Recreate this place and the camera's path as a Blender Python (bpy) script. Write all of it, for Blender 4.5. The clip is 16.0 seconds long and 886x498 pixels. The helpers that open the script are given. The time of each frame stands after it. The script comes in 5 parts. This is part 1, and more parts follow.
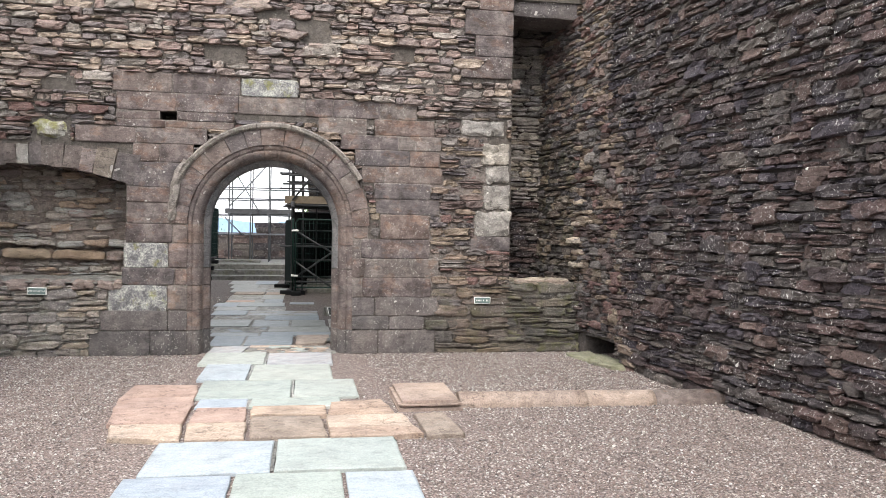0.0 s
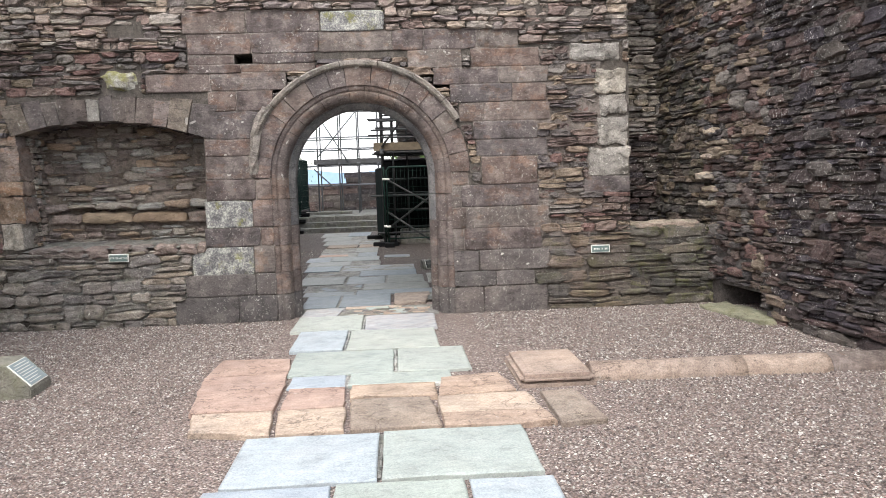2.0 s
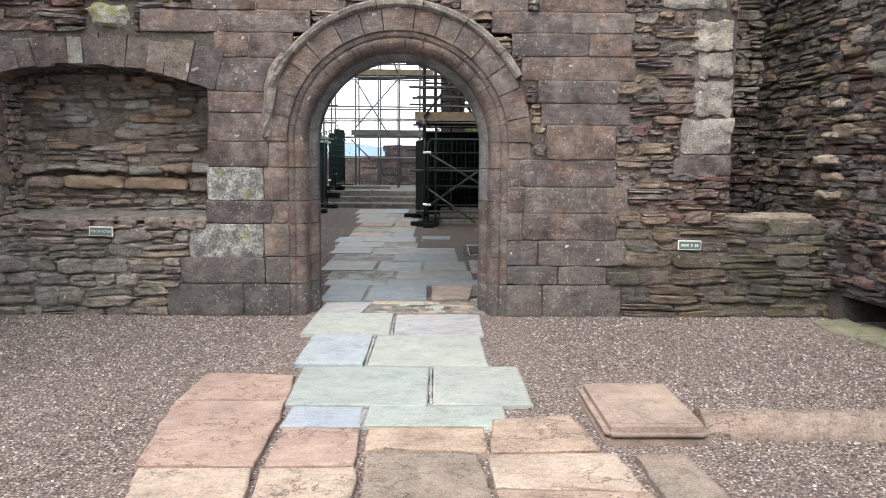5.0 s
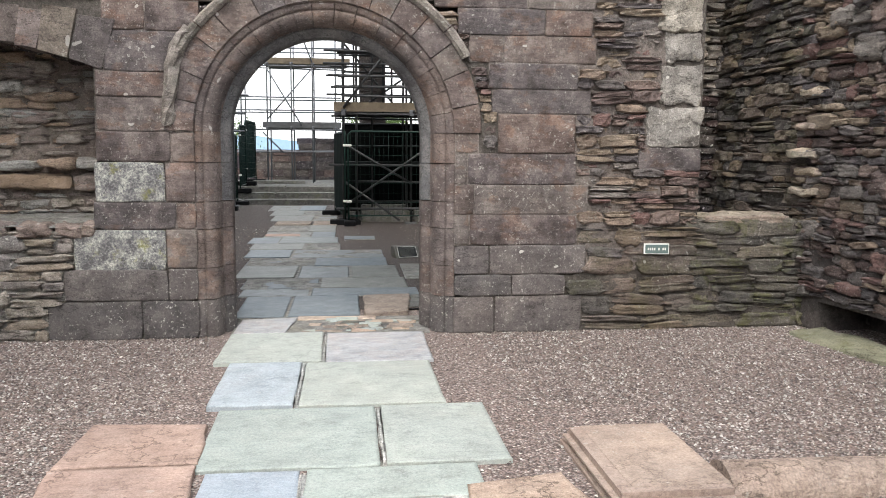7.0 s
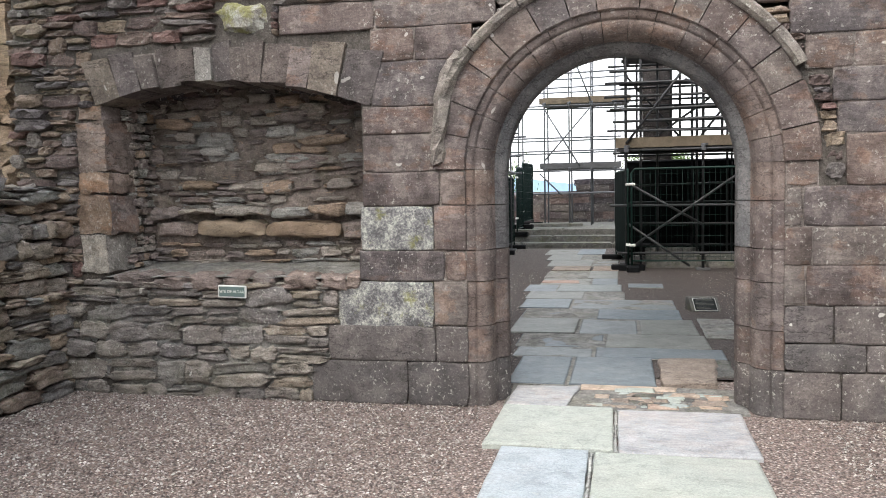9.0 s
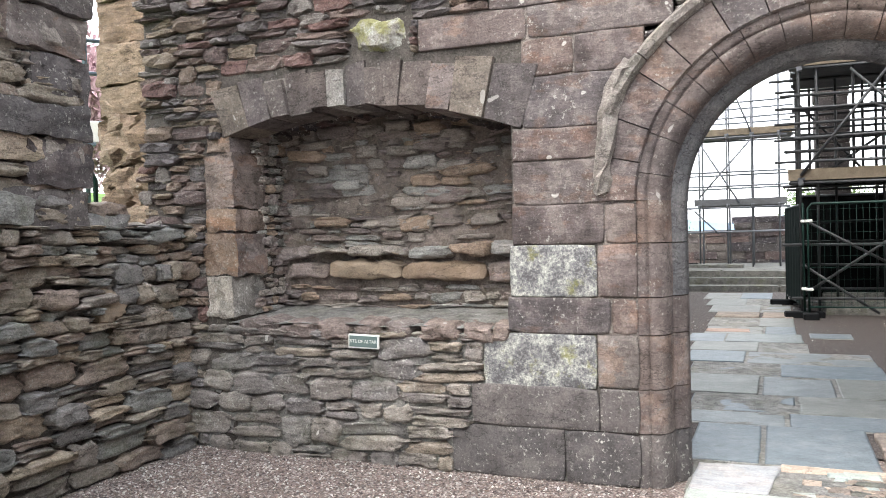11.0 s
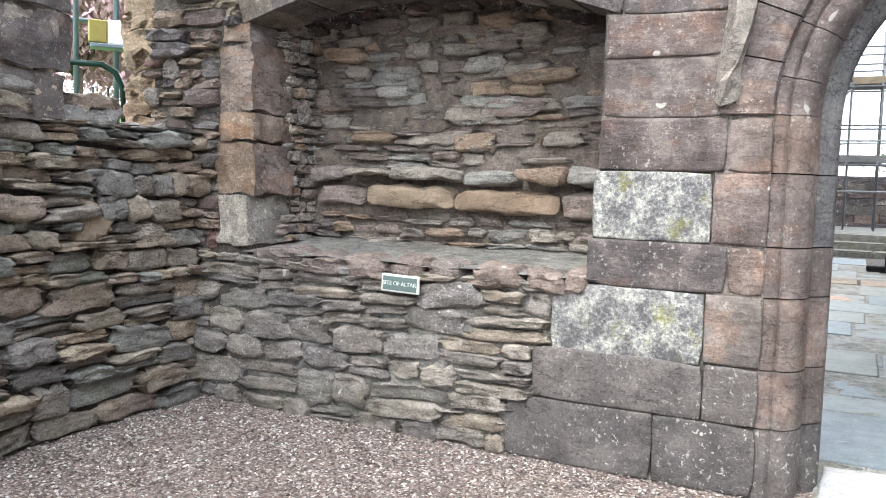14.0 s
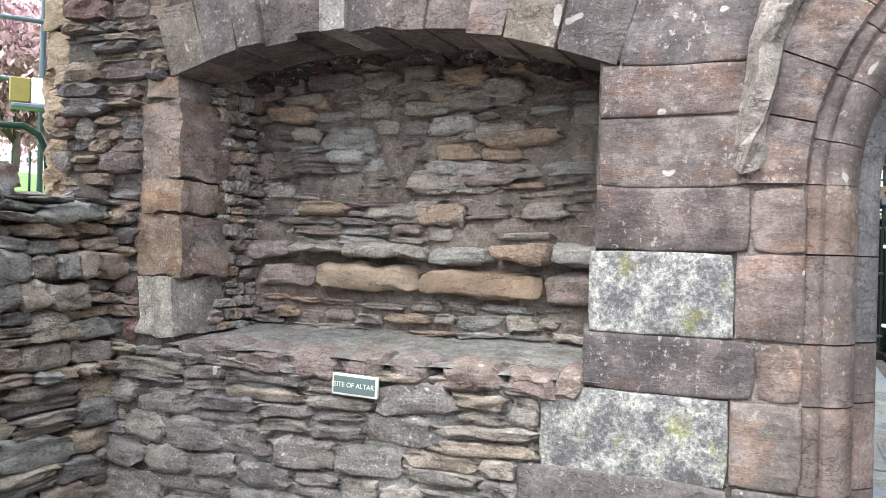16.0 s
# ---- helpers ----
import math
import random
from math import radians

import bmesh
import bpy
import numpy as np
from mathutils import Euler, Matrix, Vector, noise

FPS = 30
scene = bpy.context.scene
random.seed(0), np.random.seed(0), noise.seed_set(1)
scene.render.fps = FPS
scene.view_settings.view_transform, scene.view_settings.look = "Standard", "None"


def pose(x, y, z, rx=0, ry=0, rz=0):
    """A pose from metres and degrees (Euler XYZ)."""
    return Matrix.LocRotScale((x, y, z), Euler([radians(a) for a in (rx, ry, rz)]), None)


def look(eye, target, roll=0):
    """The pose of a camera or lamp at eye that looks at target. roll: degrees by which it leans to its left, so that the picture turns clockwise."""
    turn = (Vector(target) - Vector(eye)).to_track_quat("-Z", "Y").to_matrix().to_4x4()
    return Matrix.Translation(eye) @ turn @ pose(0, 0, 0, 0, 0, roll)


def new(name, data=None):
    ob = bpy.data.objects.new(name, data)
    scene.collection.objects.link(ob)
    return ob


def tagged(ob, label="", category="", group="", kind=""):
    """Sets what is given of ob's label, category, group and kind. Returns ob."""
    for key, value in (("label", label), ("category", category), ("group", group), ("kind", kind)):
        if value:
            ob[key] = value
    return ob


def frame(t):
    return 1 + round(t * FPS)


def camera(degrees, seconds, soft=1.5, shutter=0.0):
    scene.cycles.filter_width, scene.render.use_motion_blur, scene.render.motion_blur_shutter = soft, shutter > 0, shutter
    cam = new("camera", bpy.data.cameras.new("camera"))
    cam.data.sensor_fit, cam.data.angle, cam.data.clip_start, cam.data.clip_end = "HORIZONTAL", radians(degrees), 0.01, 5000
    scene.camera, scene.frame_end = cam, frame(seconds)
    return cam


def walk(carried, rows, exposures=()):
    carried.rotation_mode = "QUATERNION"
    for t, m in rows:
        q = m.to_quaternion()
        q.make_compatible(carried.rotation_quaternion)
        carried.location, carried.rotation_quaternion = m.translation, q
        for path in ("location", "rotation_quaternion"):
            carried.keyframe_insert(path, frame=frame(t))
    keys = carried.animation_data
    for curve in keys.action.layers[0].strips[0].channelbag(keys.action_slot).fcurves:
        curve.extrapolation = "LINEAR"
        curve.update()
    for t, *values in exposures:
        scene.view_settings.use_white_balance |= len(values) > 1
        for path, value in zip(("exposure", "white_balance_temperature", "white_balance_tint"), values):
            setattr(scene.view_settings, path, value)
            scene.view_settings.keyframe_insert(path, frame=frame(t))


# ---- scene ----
cam = camera(57.5, 16.0, soft=0.9)
PATH = [
    (0, (0.45, -11.11, 1.653), (0.786, -9.139, 1.618), 0.9),
    (0.5, (0.458, -10.765, 1.654), (0.939, -8.824, 1.616), -0.1),
    (1, (0.517, -10.439, 1.67), (0.793, -8.459, 1.607), 0.3),
    (1.5, (0.481, -10.194, 1.64), (0.621, -8.202, 1.525), -0.1),
    (2, (0.389, -9.885, 1.668), (0.503, -7.896, 1.495), -1.9),
    (2.5, (0.401, -9.617, 1.624), (0.375, -7.626, 1.437), -2.2),
    (3, (0.43, -9.315, 1.641), (0.383, -7.323, 1.465), -1.3),
    (3.5, (0.334, -8.994, 1.644), (0.376, -7.001, 1.476), -1.3),
    (4, (0.322, -8.713, 1.619), (0.392, -6.725, 1.41), -1.1),
    (4.2, (0.369, -8.569, 1.606), (0.416, -6.583, 1.376), -0.5),
    (6.3, (0.305, -7.355, 1.597), (0.351, -5.368, 1.379), 1.6),
    (6.5, (0.282, -7.256, 1.592), (0.36, -5.27, 1.369), 1.6),
    (7, (0.16, -6.946, 1.595), (0.396, -4.975, 1.355), 0.4),
    (7.5, (0.154, -6.642, 1.567), (0.28, -4.66, 1.33), -0.3),
    (8, (0.181, -6.325, 1.584), (0.05, -4.336, 1.42), 0.1),
    (8.5, (0.067, -6.053, 1.582), (-0.21, -4.079, 1.424), -0.2),
    (9, (0.023, -5.791, 1.566), (-0.411, -3.843, 1.433), -1.1),
    (9.5, (0.031, -5.525, 1.585), (-0.612, -3.633, 1.516), -0.9),
    (10, (-0.061, -5.327, 1.56), (-0.807, -3.472, 1.504), -1.0),
    (10.2, (-0.122, -5.237, 1.565), (-0.884, -3.388, 1.52), -1.5),
    (12.3, (-0.473, -4.579, 1.502), (-1.207, -2.719, 1.489), -0.1),
    (12.5, (-0.496, -4.502, 1.538), (-1.203, -2.631, 1.528), -0.2),
    (13, (-0.617, -4.351, 1.487), (-1.348, -2.49, 1.453), -0.5),
    (13.5, (-0.67, -4.099, 1.45), (-1.604, -2.331, 1.405), 0.6),
    (14, (-0.76, -3.882, 1.394), (-1.656, -2.101, 1.237), 1.7),
    (14.5, (-0.947, -3.66, 1.429), (-1.755, -1.833, 1.322), 0.6),
    (15, (-1.062, -3.537, 1.434), (-1.842, -1.702, 1.278), 0.2),
    (15.5, (-1.093, -3.352, 1.445), (-1.888, -1.518, 1.38), 1.0),
    (16, (-1.124, -3.264, 1.469), (-1.923, -1.431, 1.474), 1.5),
]
walk(cam, [(t, look(eye, target, roll)) for t, eye, target, roll in PATH],
     exposures=[(0, 1.38, 6600, 12), (1.5, 1.36, 6600, 12), (3, 1.18, 6700, 12), (7, 1.2, 6600, 11), (8.7, 1.26, 6600, 11), (10, 1.72, 6600, 11), (12.5, 1.88, 6300, 11), (13.5, 1.99, 6300, 10), (14, 2.17, 6300, 9), (14.5, 2.08, 6300, 9), (16, 2.16, 6250, 10)])


# ---- light ----
SUN_EL, SUN_ROT = 50.0, 199.0
world = bpy.data.worlds.new("overcast_sky")
scene.world = world
world.use_nodes = True
wn = world.node_tree.nodes
sky = wn.new("ShaderNodeTexSky")
sky.sky_type = "NISHITA"
sky.sun_disc = False
sky.sun_elevation = radians(SUN_EL)
sky.sun_rotation = radians(SUN_ROT)
sky.air_density, sky.dust_density, sky.ozone_density = 1.0, 5.0, 1.0
cloud = wn.new("ShaderNodeMix")
cloud.data_type = "RGBA"
cloud.inputs[0].default_value = 0.72
cloud.inputs[7].default_value = (9.0, 9.3, 9.6, 1.0)
world.node_tree.links.new(sky.outputs[0], cloud.inputs[6])
world.node_tree.links.new(cloud.outputs[2], wn["Background"].inputs[0])
wn["Background"].inputs[1].default_value = 0.15
sun_data = bpy.data.lights.new("sun", "SUN")
sun_data.energy, sun_data.angle, sun_data.color = 0.8, radians(35), (1.0, 0.96, 0.9)
sun = new("sun", sun_data)
sun.matrix_world = look((0, 0, 30), (8.2, 23.8, 0))


# ---- materials ----
def node_kit(name):
    m = bpy.data.materials.new(name)
    m.use_nodes = True
    nt = m.node_tree
    return m, nt, nt.nodes["Principled BSDF"]


def add(nt, kind, **sets):
    n = nt.nodes.new(kind)
    for k, v in sets.items():
        n.inputs[k].default_value = v
    return n


def ramp(nt, source, stops, interp="LINEAR"):
    r = nt.nodes.new("ShaderNodeValToRGB")
    r.color_ramp.interpolation = interp
    el = r.color_ramp.elements
    while len(el) < len(stops):
        el.new(0.5)
    for e, (p, c) in zip(el, stops):
        e.position = p
        e.color = (*c, 1) if len(c) == 3 else c
    nt.links.new(source, r.inputs[0])
    return r.outputs[0]


def mix(nt, kind, fac, a, b):
    n = nt.nodes.new("ShaderNodeMix")
    n.data_type, n.blend_type = "RGBA", kind
    for i, v in ((0, fac), (6, a), (7, b)):
        if isinstance(v, (int, float)):
            n.inputs[i].default_value = v
        elif isinstance(v, tuple):
            n.inputs[i].default_value = (*v, 1)
        else:
            nt.links.new(v, n.inputs[i])
    return n.outputs[2]


def mathn(nt, op, a, b=0.0):
    n = nt.nodes.new("ShaderNodeMath")
    n.operation = op
    for i, v in enumerate((a, b)):
        if isinstance(v, (int, float)):
            n.inputs[i].default_value = v
        else:
            nt.links.new(v, n.inputs[i])
    return n.outputs[0]


def noise_tex(nt, vector, scale, detail=4.0, rough=0.6, stretch=None):
    if stretch:
        mp = nt.nodes.new("ShaderNodeMapping")
        mp.inputs[3].default_value = stretch
        nt.links.new(vector, mp.inputs[0])
        vector = mp.outputs[0]
    n = add(nt, "ShaderNodeTexNoise", Scale=scale, Detail=detail, Roughness=rough)
    nt.links.new(vector, n.inputs[0])
    return n.outputs[0]


def place(nt):
    return nt.nodes.new("ShaderNodeNewGeometry").outputs["Position"]


def own_random(nt):
    """A random number for each piece, whether an object or an island of a mesh."""
    a = nt.nodes.new("ShaderNodeObjectInfo").outputs["Random"]
    b = nt.nodes.new("ShaderNodeNewGeometry").outputs["Random Per Island"]
    return mathn(nt, "FRACT", mathn(nt, "ADD", a, b))


def bumped(nt, bsdf, heights, distance=0.01, strength=0.6):
    total = heights[0]
    for h in heights[1:]:
        total = mathn(nt, "ADD", total, h)
    b = add(nt, "ShaderNodeBump", Strength=strength, Distance=distance)
    nt.links.new(total, b.inputs["Height"])
    nt.links.new(b.outputs[0], bsdf.inputs["Normal"])


def stone(name, palette, lichen=0.35, moss=0.0, grain=1.0, stretch=(1, 1, 5), rough=0.88, patch=(0.55, 0.55, 0.5), warm=0.35, layered=0.8, blotch=0.3, pits=0.6, relief=0.022, rust=0.0, cracks=0.7):
    """Weathered stone: a colour for each piece, layered grain, stains, pale lichen specks and moss."""
    m, nt, bsdf = node_kit(name)
    pos, rnd = place(nt), own_random(nt)
    stops = [(i / len(palette), (c[0] * 0.905, c[1], c[2] * 1.08)) for i, c in enumerate(palette)]
    base = ramp(nt, rnd, stops, "CONSTANT" if len(palette) > 4 else "LINEAR")
    big = noise_tex(nt, pos, 1.3, 3)
    base = mix(nt, "OVERLAY", warm, base, ramp(nt, big, [(0.3, (0.25, 0.25, 0.27)), (0.7, (0.72, 0.68, 0.63))]))
    layers = noise_tex(nt, pos, 9.0 * grain, 6, 0.7, stretch)
    base = mix(nt, "MULTIPLY", layered, base, ramp(nt, layers, [(0.3, (0.42, 0.41, 0.4)), (0.62, (1.28, 1.24, 1.2))]))
    stain = noise_tex(nt, pos, 5.3, 7, 0.72)
    base = mix(nt, "MIX", mathn(nt, "MULTIPLY", ramp(nt, stain, [(0.5, (0, 0, 0)), (0.6, (1, 1, 1))]), blotch), base, mix(nt, "ADD", 0.6, base, (0.16, 0.14, 0.13)))
    base = mix(nt, "MULTIPLY", mathn(nt, "MULTIPLY", ramp(nt, stain, [(0.34, (1, 1, 1)), (0.46, (0, 0, 0))]), blotch), base, (0.4, 0.38, 0.38))
    weather = noise_tex(nt, pos, 2.3, 8, 0.68)
    base = mix(nt, "MIX", mathn(nt, "MULTIPLY", ramp(nt, weather, [(0.47, (0, 0, 0)), (0.58, (1, 1, 1))]), blotch * 0.9), base, mix(nt, "MULTIPLY", 0.75, base, (0.7, 0.64, 0.62)))
    if rust:
        iron, bloom = noise_tex(nt, pos, 3.4, 7, 0.62, (1, 1, 1.7)), noise_tex(nt, pos, 2.7, 9, 0.7, (1.2, 1, 2.2))
        base = mix(nt, "MIX", mathn(nt, "MULTIPLY", ramp(nt, iron, [(0.54, (0, 0, 0)), (0.58, (1, 1, 1))]), rust), base, mix(nt, "MULTIPLY", 1.0, base, (1.1, 0.9, 0.77)))
        base = mix(nt, "MIX", mathn(nt, "MULTIPLY", ramp(nt, bloom, [(0.56, (0, 0, 0)), (0.585, (1, 1, 1))]), rust), base, mix(nt, "ADD", 0.5, base, (0.13, 0.115, 0.11)))
    fine = noise_tex(nt, pos, 75.0, 4, 0.75)
    base = mix(nt, "MULTIPLY", pits, base, ramp(nt, fine, [(0.32, (0.36, 0.36, 0.36)), (0.68, (1.5, 1.5, 1.5))]))
    spots = noise_tex(nt, pos, 34.0, 5, 0.75)
    where = noise_tex(nt, pos, 2.1, 2)
    seam = noise_tex(nt, pos, 4.2, 6, 0.6, (1, 1, 2.6))
    line = ramp(nt, seam, [(0.484, (1, 1, 1)), (0.496, (0.3, 0.3, 0.3)), (0.504, (0.3, 0.3, 0.3)), (0.516, (1, 1, 1))])
    base = mix(nt, "MULTIPLY", mathn(nt, "MULTIPLY", ramp(nt, where, [(0.42, (1, 1, 1)), (0.58, (0.15, 0.15, 0.15))]), cracks), base, line)
    mask = mathn(nt, "MULTIPLY", ramp(nt, spots, [(0.575, (0, 0, 0)), (0.635, (1, 1, 1))]), ramp(nt, where, [(0.38, (0, 0, 0)), (0.6, (1, 1, 1))]))
    base = mix(nt, "MIX", mathn(nt, "MULTIPLY", mask, lichen), base, patch)
    dots = noise_tex(nt, pos, 13.0, 1, 0.3)
    base = mix(nt, "MIX", mathn(nt, "MULTIPLY", ramp(nt, dots, [(0.77, (0, 0, 0)), (0.79, (1, 1, 1))]), lichen), base, (0.66, 0.65, 0.61))
    if moss:
        green = noise_tex(nt, pos, 3.0, 5, 0.7)
        base = mix(nt, "MIX", mathn(nt, "MULTIPLY", ramp(nt, green, [(0.5, (0, 0, 0)), (0.66, (1, 1, 1))]), moss), base, (0.12, 0.13, 0.04))
    nt.links.new(base, bsdf.inputs["Base Color"])
    bsdf.inputs["Roughness"].default_value = rough
    bsdf.inputs["Specular IOR Level"].default_value = 0.3
    bumped(nt, bsdf, [mathn(nt, "MULTIPLY", layers, layered), mathn(nt, "MULTIPLY", fine, 0.4), mathn(nt, "MULTIPLY", line, cracks * 0.35), mathn(nt, "MULTIPLY", spots, 0.6), mathn(nt, "MULTIPLY", stain, blotch)], relief, 0.9)
    return m


def lichen_stone(name, base_colour, golden=0.56):
    """Stone crusted all over with white, grey and yellow-green lichen."""
    m, nt, bsdf = node_kit(name)
    pos = place(nt)
    crust, clump, gold = noise_tex(nt, pos, 60.0, 6, 0.8), noise_tex(nt, pos, 9.0, 5, 0.7), noise_tex(nt, pos, 5.0, 5, 0.7)
    total = mathn(nt, "ADD", mathn(nt, "MULTIPLY", crust, 0.65), mathn(nt, "MULTIPLY", clump, 0.5))
    c = ramp(nt, total, [(0.49, tuple(v * 0.75 for v in base_colour)), (0.56, tuple(v * 1.5 for v in base_colour)), (0.62, (0.34, 0.35, 0.315)), (0.7, (0.6, 0.6, 0.55))])
    c = mix(nt, "MIX", mathn(nt, "MULTIPLY", ramp(nt, gold, [(golden, (0, 0, 0)), (golden + 0.1, (1, 1, 1))]), 0.75), c, mix(nt, "MULTIPLY", 0.6, (0.36, 0.36, 0.1), c))
    nt.links.new(c, bsdf.inputs["Base Color"])
    bsdf.inputs["Roughness"].default_value = 0.92
    bumped(nt, bsdf, [crust, clump], 0.012, 0.8)
    return m


def plain(name, colour, rough=0.6, metal=0.0, wear=0.25, scale=8.0, gloss=0.5):
    m, nt, bsdf = node_kit(name)
    pos = place(nt)
    n1, n2 = noise_tex(nt, pos, scale, 5), noise_tex(nt, pos, scale * 9, 3)
    c = mix(nt, "MULTIPLY", wear, colour, ramp(nt, n1, [(0.3, (0.3, 0.28, 0.26)), (0.7, (1.3, 1.3, 1.3))]))
    c = mix(nt, "MULTIPLY", wear, c, ramp(nt, n2, [(0.3, (0.6, 0.6, 0.6)), (0.7, (1.2, 1.2, 1.2))]))
    nt.links.new(c, bsdf.inputs["Base Color"])
    bsdf.inputs["Roughness"].default_value = rough
    bsdf.inputs["Metallic"].default_value = metal
    bsdf.inputs["Specular IOR Level"].default_value = gloss
    bumped(nt, bsdf, [n2], 0.002, 0.3)
    return m


RUBBLE = stone("rubble_stone", [(0.158, 0.114, 0.103), (0.223, 0.162, 0.137), (0.177, 0.152, 0.142), (0.27, 0.199, 0.152), (0.14, 0.119, 0.118), (0.307, 0.237, 0.176), (0.205, 0.123, 0.108), (0.242, 0.209, 0.186)], 0.4)
RUBBLE_PALE = stone("weathered_upper_rubble", [(0.291, 0.224, 0.196), (0.358, 0.28, 0.235), (0.258, 0.218, 0.202), (0.403, 0.314, 0.246), (0.235, 0.19, 0.179), (0.336, 0.241, 0.207), (0.381, 0.325, 0.28)], 0.55)
RUBBLE_LOW = stone("base_rubble_stone", [(0.325, 0.282, 0.248), (0.392, 0.339, 0.291), (0.277, 0.251, 0.229), (0.402, 0.33, 0.263), (0.354, 0.306, 0.277), (0.296, 0.263, 0.246)], 0.85, 0.2, blotch=0.4, stretch=(1, 1, 3))
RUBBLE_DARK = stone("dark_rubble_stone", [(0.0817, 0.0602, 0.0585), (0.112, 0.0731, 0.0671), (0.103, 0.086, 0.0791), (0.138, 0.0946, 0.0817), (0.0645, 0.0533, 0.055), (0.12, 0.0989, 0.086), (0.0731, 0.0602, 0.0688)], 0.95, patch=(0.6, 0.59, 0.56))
RUBBLE_MOSSY = stone("mossy_rubble_stone", [(0.36, 0.305, 0.26), (0.434, 0.36, 0.286), (0.286, 0.26, 0.242), (0.497, 0.391, 0.292), (0.397, 0.305, 0.248), (0.348, 0.335, 0.305)], 0.6, 0.25, blotch=0.4, stretch=(1, 1, 3))
NICHE_STONE = stone("niche_rubble_stone", [(0.39, 0.304, 0.267), (0.458, 0.391, 0.333), (0.439, 0.41, 0.371), (0.488, 0.352, 0.257), (0.351, 0.286, 0.261)], 0.4, 0.15, blotch=0.5, layered=0.6, pits=0.6)
ASHLAR = stone("red_sandstone_ashlar", [(0.15, 0.113, 0.101), (0.124, 0.0988, 0.0929), (0.167, 0.129, 0.112), (0.12, 0.0997, 0.096), (0.159, 0.115, 0.0978), (0.175, 0.143, 0.126), (0.122, 0.095, 0.0875), (0.145, 0.117, 0.107)], 0.5, stretch=(1, 1, 5), layered=0.45, blotch=0.75, pits=0.4, relief=0.012, rust=0.7, cracks=0.3)
GREEN_RUBBLE = stone("moss_stained_rubble", [(0.143, 0.128, 0.109), (0.173, 0.15, 0.124), (0.12, 0.109, 0.0975), (0.188, 0.158, 0.124), (0.15, 0.135, 0.116)], 0.4, 0.75, blotch=0.4)
NICHE_JAMB = stone("orange_stained_jamb_stone", [(0.27, 0.195, 0.155), (0.22, 0.175, 0.155), (0.3, 0.205, 0.14), (0.24, 0.19, 0.17)], 0.5, stretch=(1, 1, 2), layered=0.35, blotch=0.7, pits=0.5, rust=0.7)
RUBBLE_BROWN = stone("brown_rubble_stone", [(0.17, 0.14, 0.12), (0.22, 0.18, 0.14), (0.13, 0.115, 0.105), (0.25, 0.19, 0.14), (0.19, 0.145, 0.12), (0.15, 0.13, 0.125)], 0.5, 0.3, blotch=0.4)
ASHLAR_DARK = stone("dark_base_ashlar", [(0.135, 0.115, 0.11), (0.155, 0.13, 0.12), (0.12, 0.105, 0.1)], 0.7, stretch=(1, 1, 2), layered=0.4, blotch=0.4, pits=0.5, relief=0.012)
JAMB = stone("moulded_sandstone", [(0.162, 0.118, 0.0997), (0.135, 0.107, 0.0978), (0.183, 0.13, 0.106), (0.151, 0.116, 0.104)], 0.4, stretch=(1, 1, 2), layered=0.35, blotch=0.6, pits=0.4, relief=0.008, rust=0.5)
GREY_DRESSED = stone("grey_soffit_stone", [(0.16, 0.15, 0.147), (0.185, 0.172, 0.165), (0.145, 0.133, 0.13)], 0.25, stretch=(1, 1, 2), layered=0.35, blotch=0.5, relief=0.008)
HOOD = stone("weathered_hood_stone", [(0.25, 0.22, 0.19), (0.29, 0.25, 0.22)], 0.8, 0.15, stretch=(1, 1, 1), blotch=0.5)
WHITE_STONE = stone("pale_lichen_stone", [(0.383, 0.34, 0.289), (0.425, 0.374, 0.315), (0.34, 0.306, 0.272)], 0.9, stretch=(1, 1, 1), patch=(0.68, 0.66, 0.62), blotch=0.3, pits=0.7)
LICHEN_STONE = lichen_stone("lichen_covered_stone", (0.13, 0.13, 0.135))
GOLD_LICHEN = lichen_stone("golden_lichen_stone", (0.2, 0.19, 0.17), 0.44)
VOUSSOIR = stone("niche_arch_stone", [(0.155, 0.123, 0.108), (0.131, 0.108, 0.101), (0.17, 0.134, 0.115), (0.232, 0.186, 0.148), (0.14, 0.112, 0.104), (0.163, 0.127, 0.112)], 0.4, stretch=(1, 1, 1), layered=0.5, blotch=0.5)
TAN_STONE = stone("tan_sandstone", [(0.33, 0.22, 0.14), (0.29, 0.205, 0.14), (0.35, 0.26, 0.18)], 0.1, blotch=0.4, layered=0.35, pits=0.3, relief=0.008)
BLOND_STONE = stone("blond_sandstone", [(0.27, 0.185, 0.125), (0.23, 0.16, 0.11), (0.29, 0.21, 0.145)], 0.2, stretch=(1, 1, 4), relief=0.04)
MORTAR = stone("lime_mortar", [(0.102, 0.087, 0.075), (0.12, 0.102, 0.087)], 0.3, stretch=(1, 1, 1), grain=2, cracks=0.0)
MORTAR_LIGHT = stone("pale_lime_pointing", [(0.2, 0.165, 0.145), (0.24, 0.2, 0.175)], 0.3, stretch=(1, 1, 1), grain=2, cracks=0.0)
MORTAR_NICHE = stone("brown_niche_mortar", [(0.234, 0.187, 0.16), (0.265, 0.215, 0.183)], 0.25, 0.2, stretch=(1, 1, 1), grain=1.5, blotch=0.7, cracks=0.3)
MORTAR_WHITE = stone("white_lime_joint", [(0.5, 0.475, 0.44), (0.55, 0.53, 0.49)], 0.2, stretch=(1, 1, 1), grain=2, cracks=0.2)
MORTAR_GREY = stone("grey_green_mortar", [(0.266, 0.252, 0.227), (0.294, 0.276, 0.252)], 0.3, 0.2, stretch=(1, 1, 1), grain=1.5, blotch=0.5)
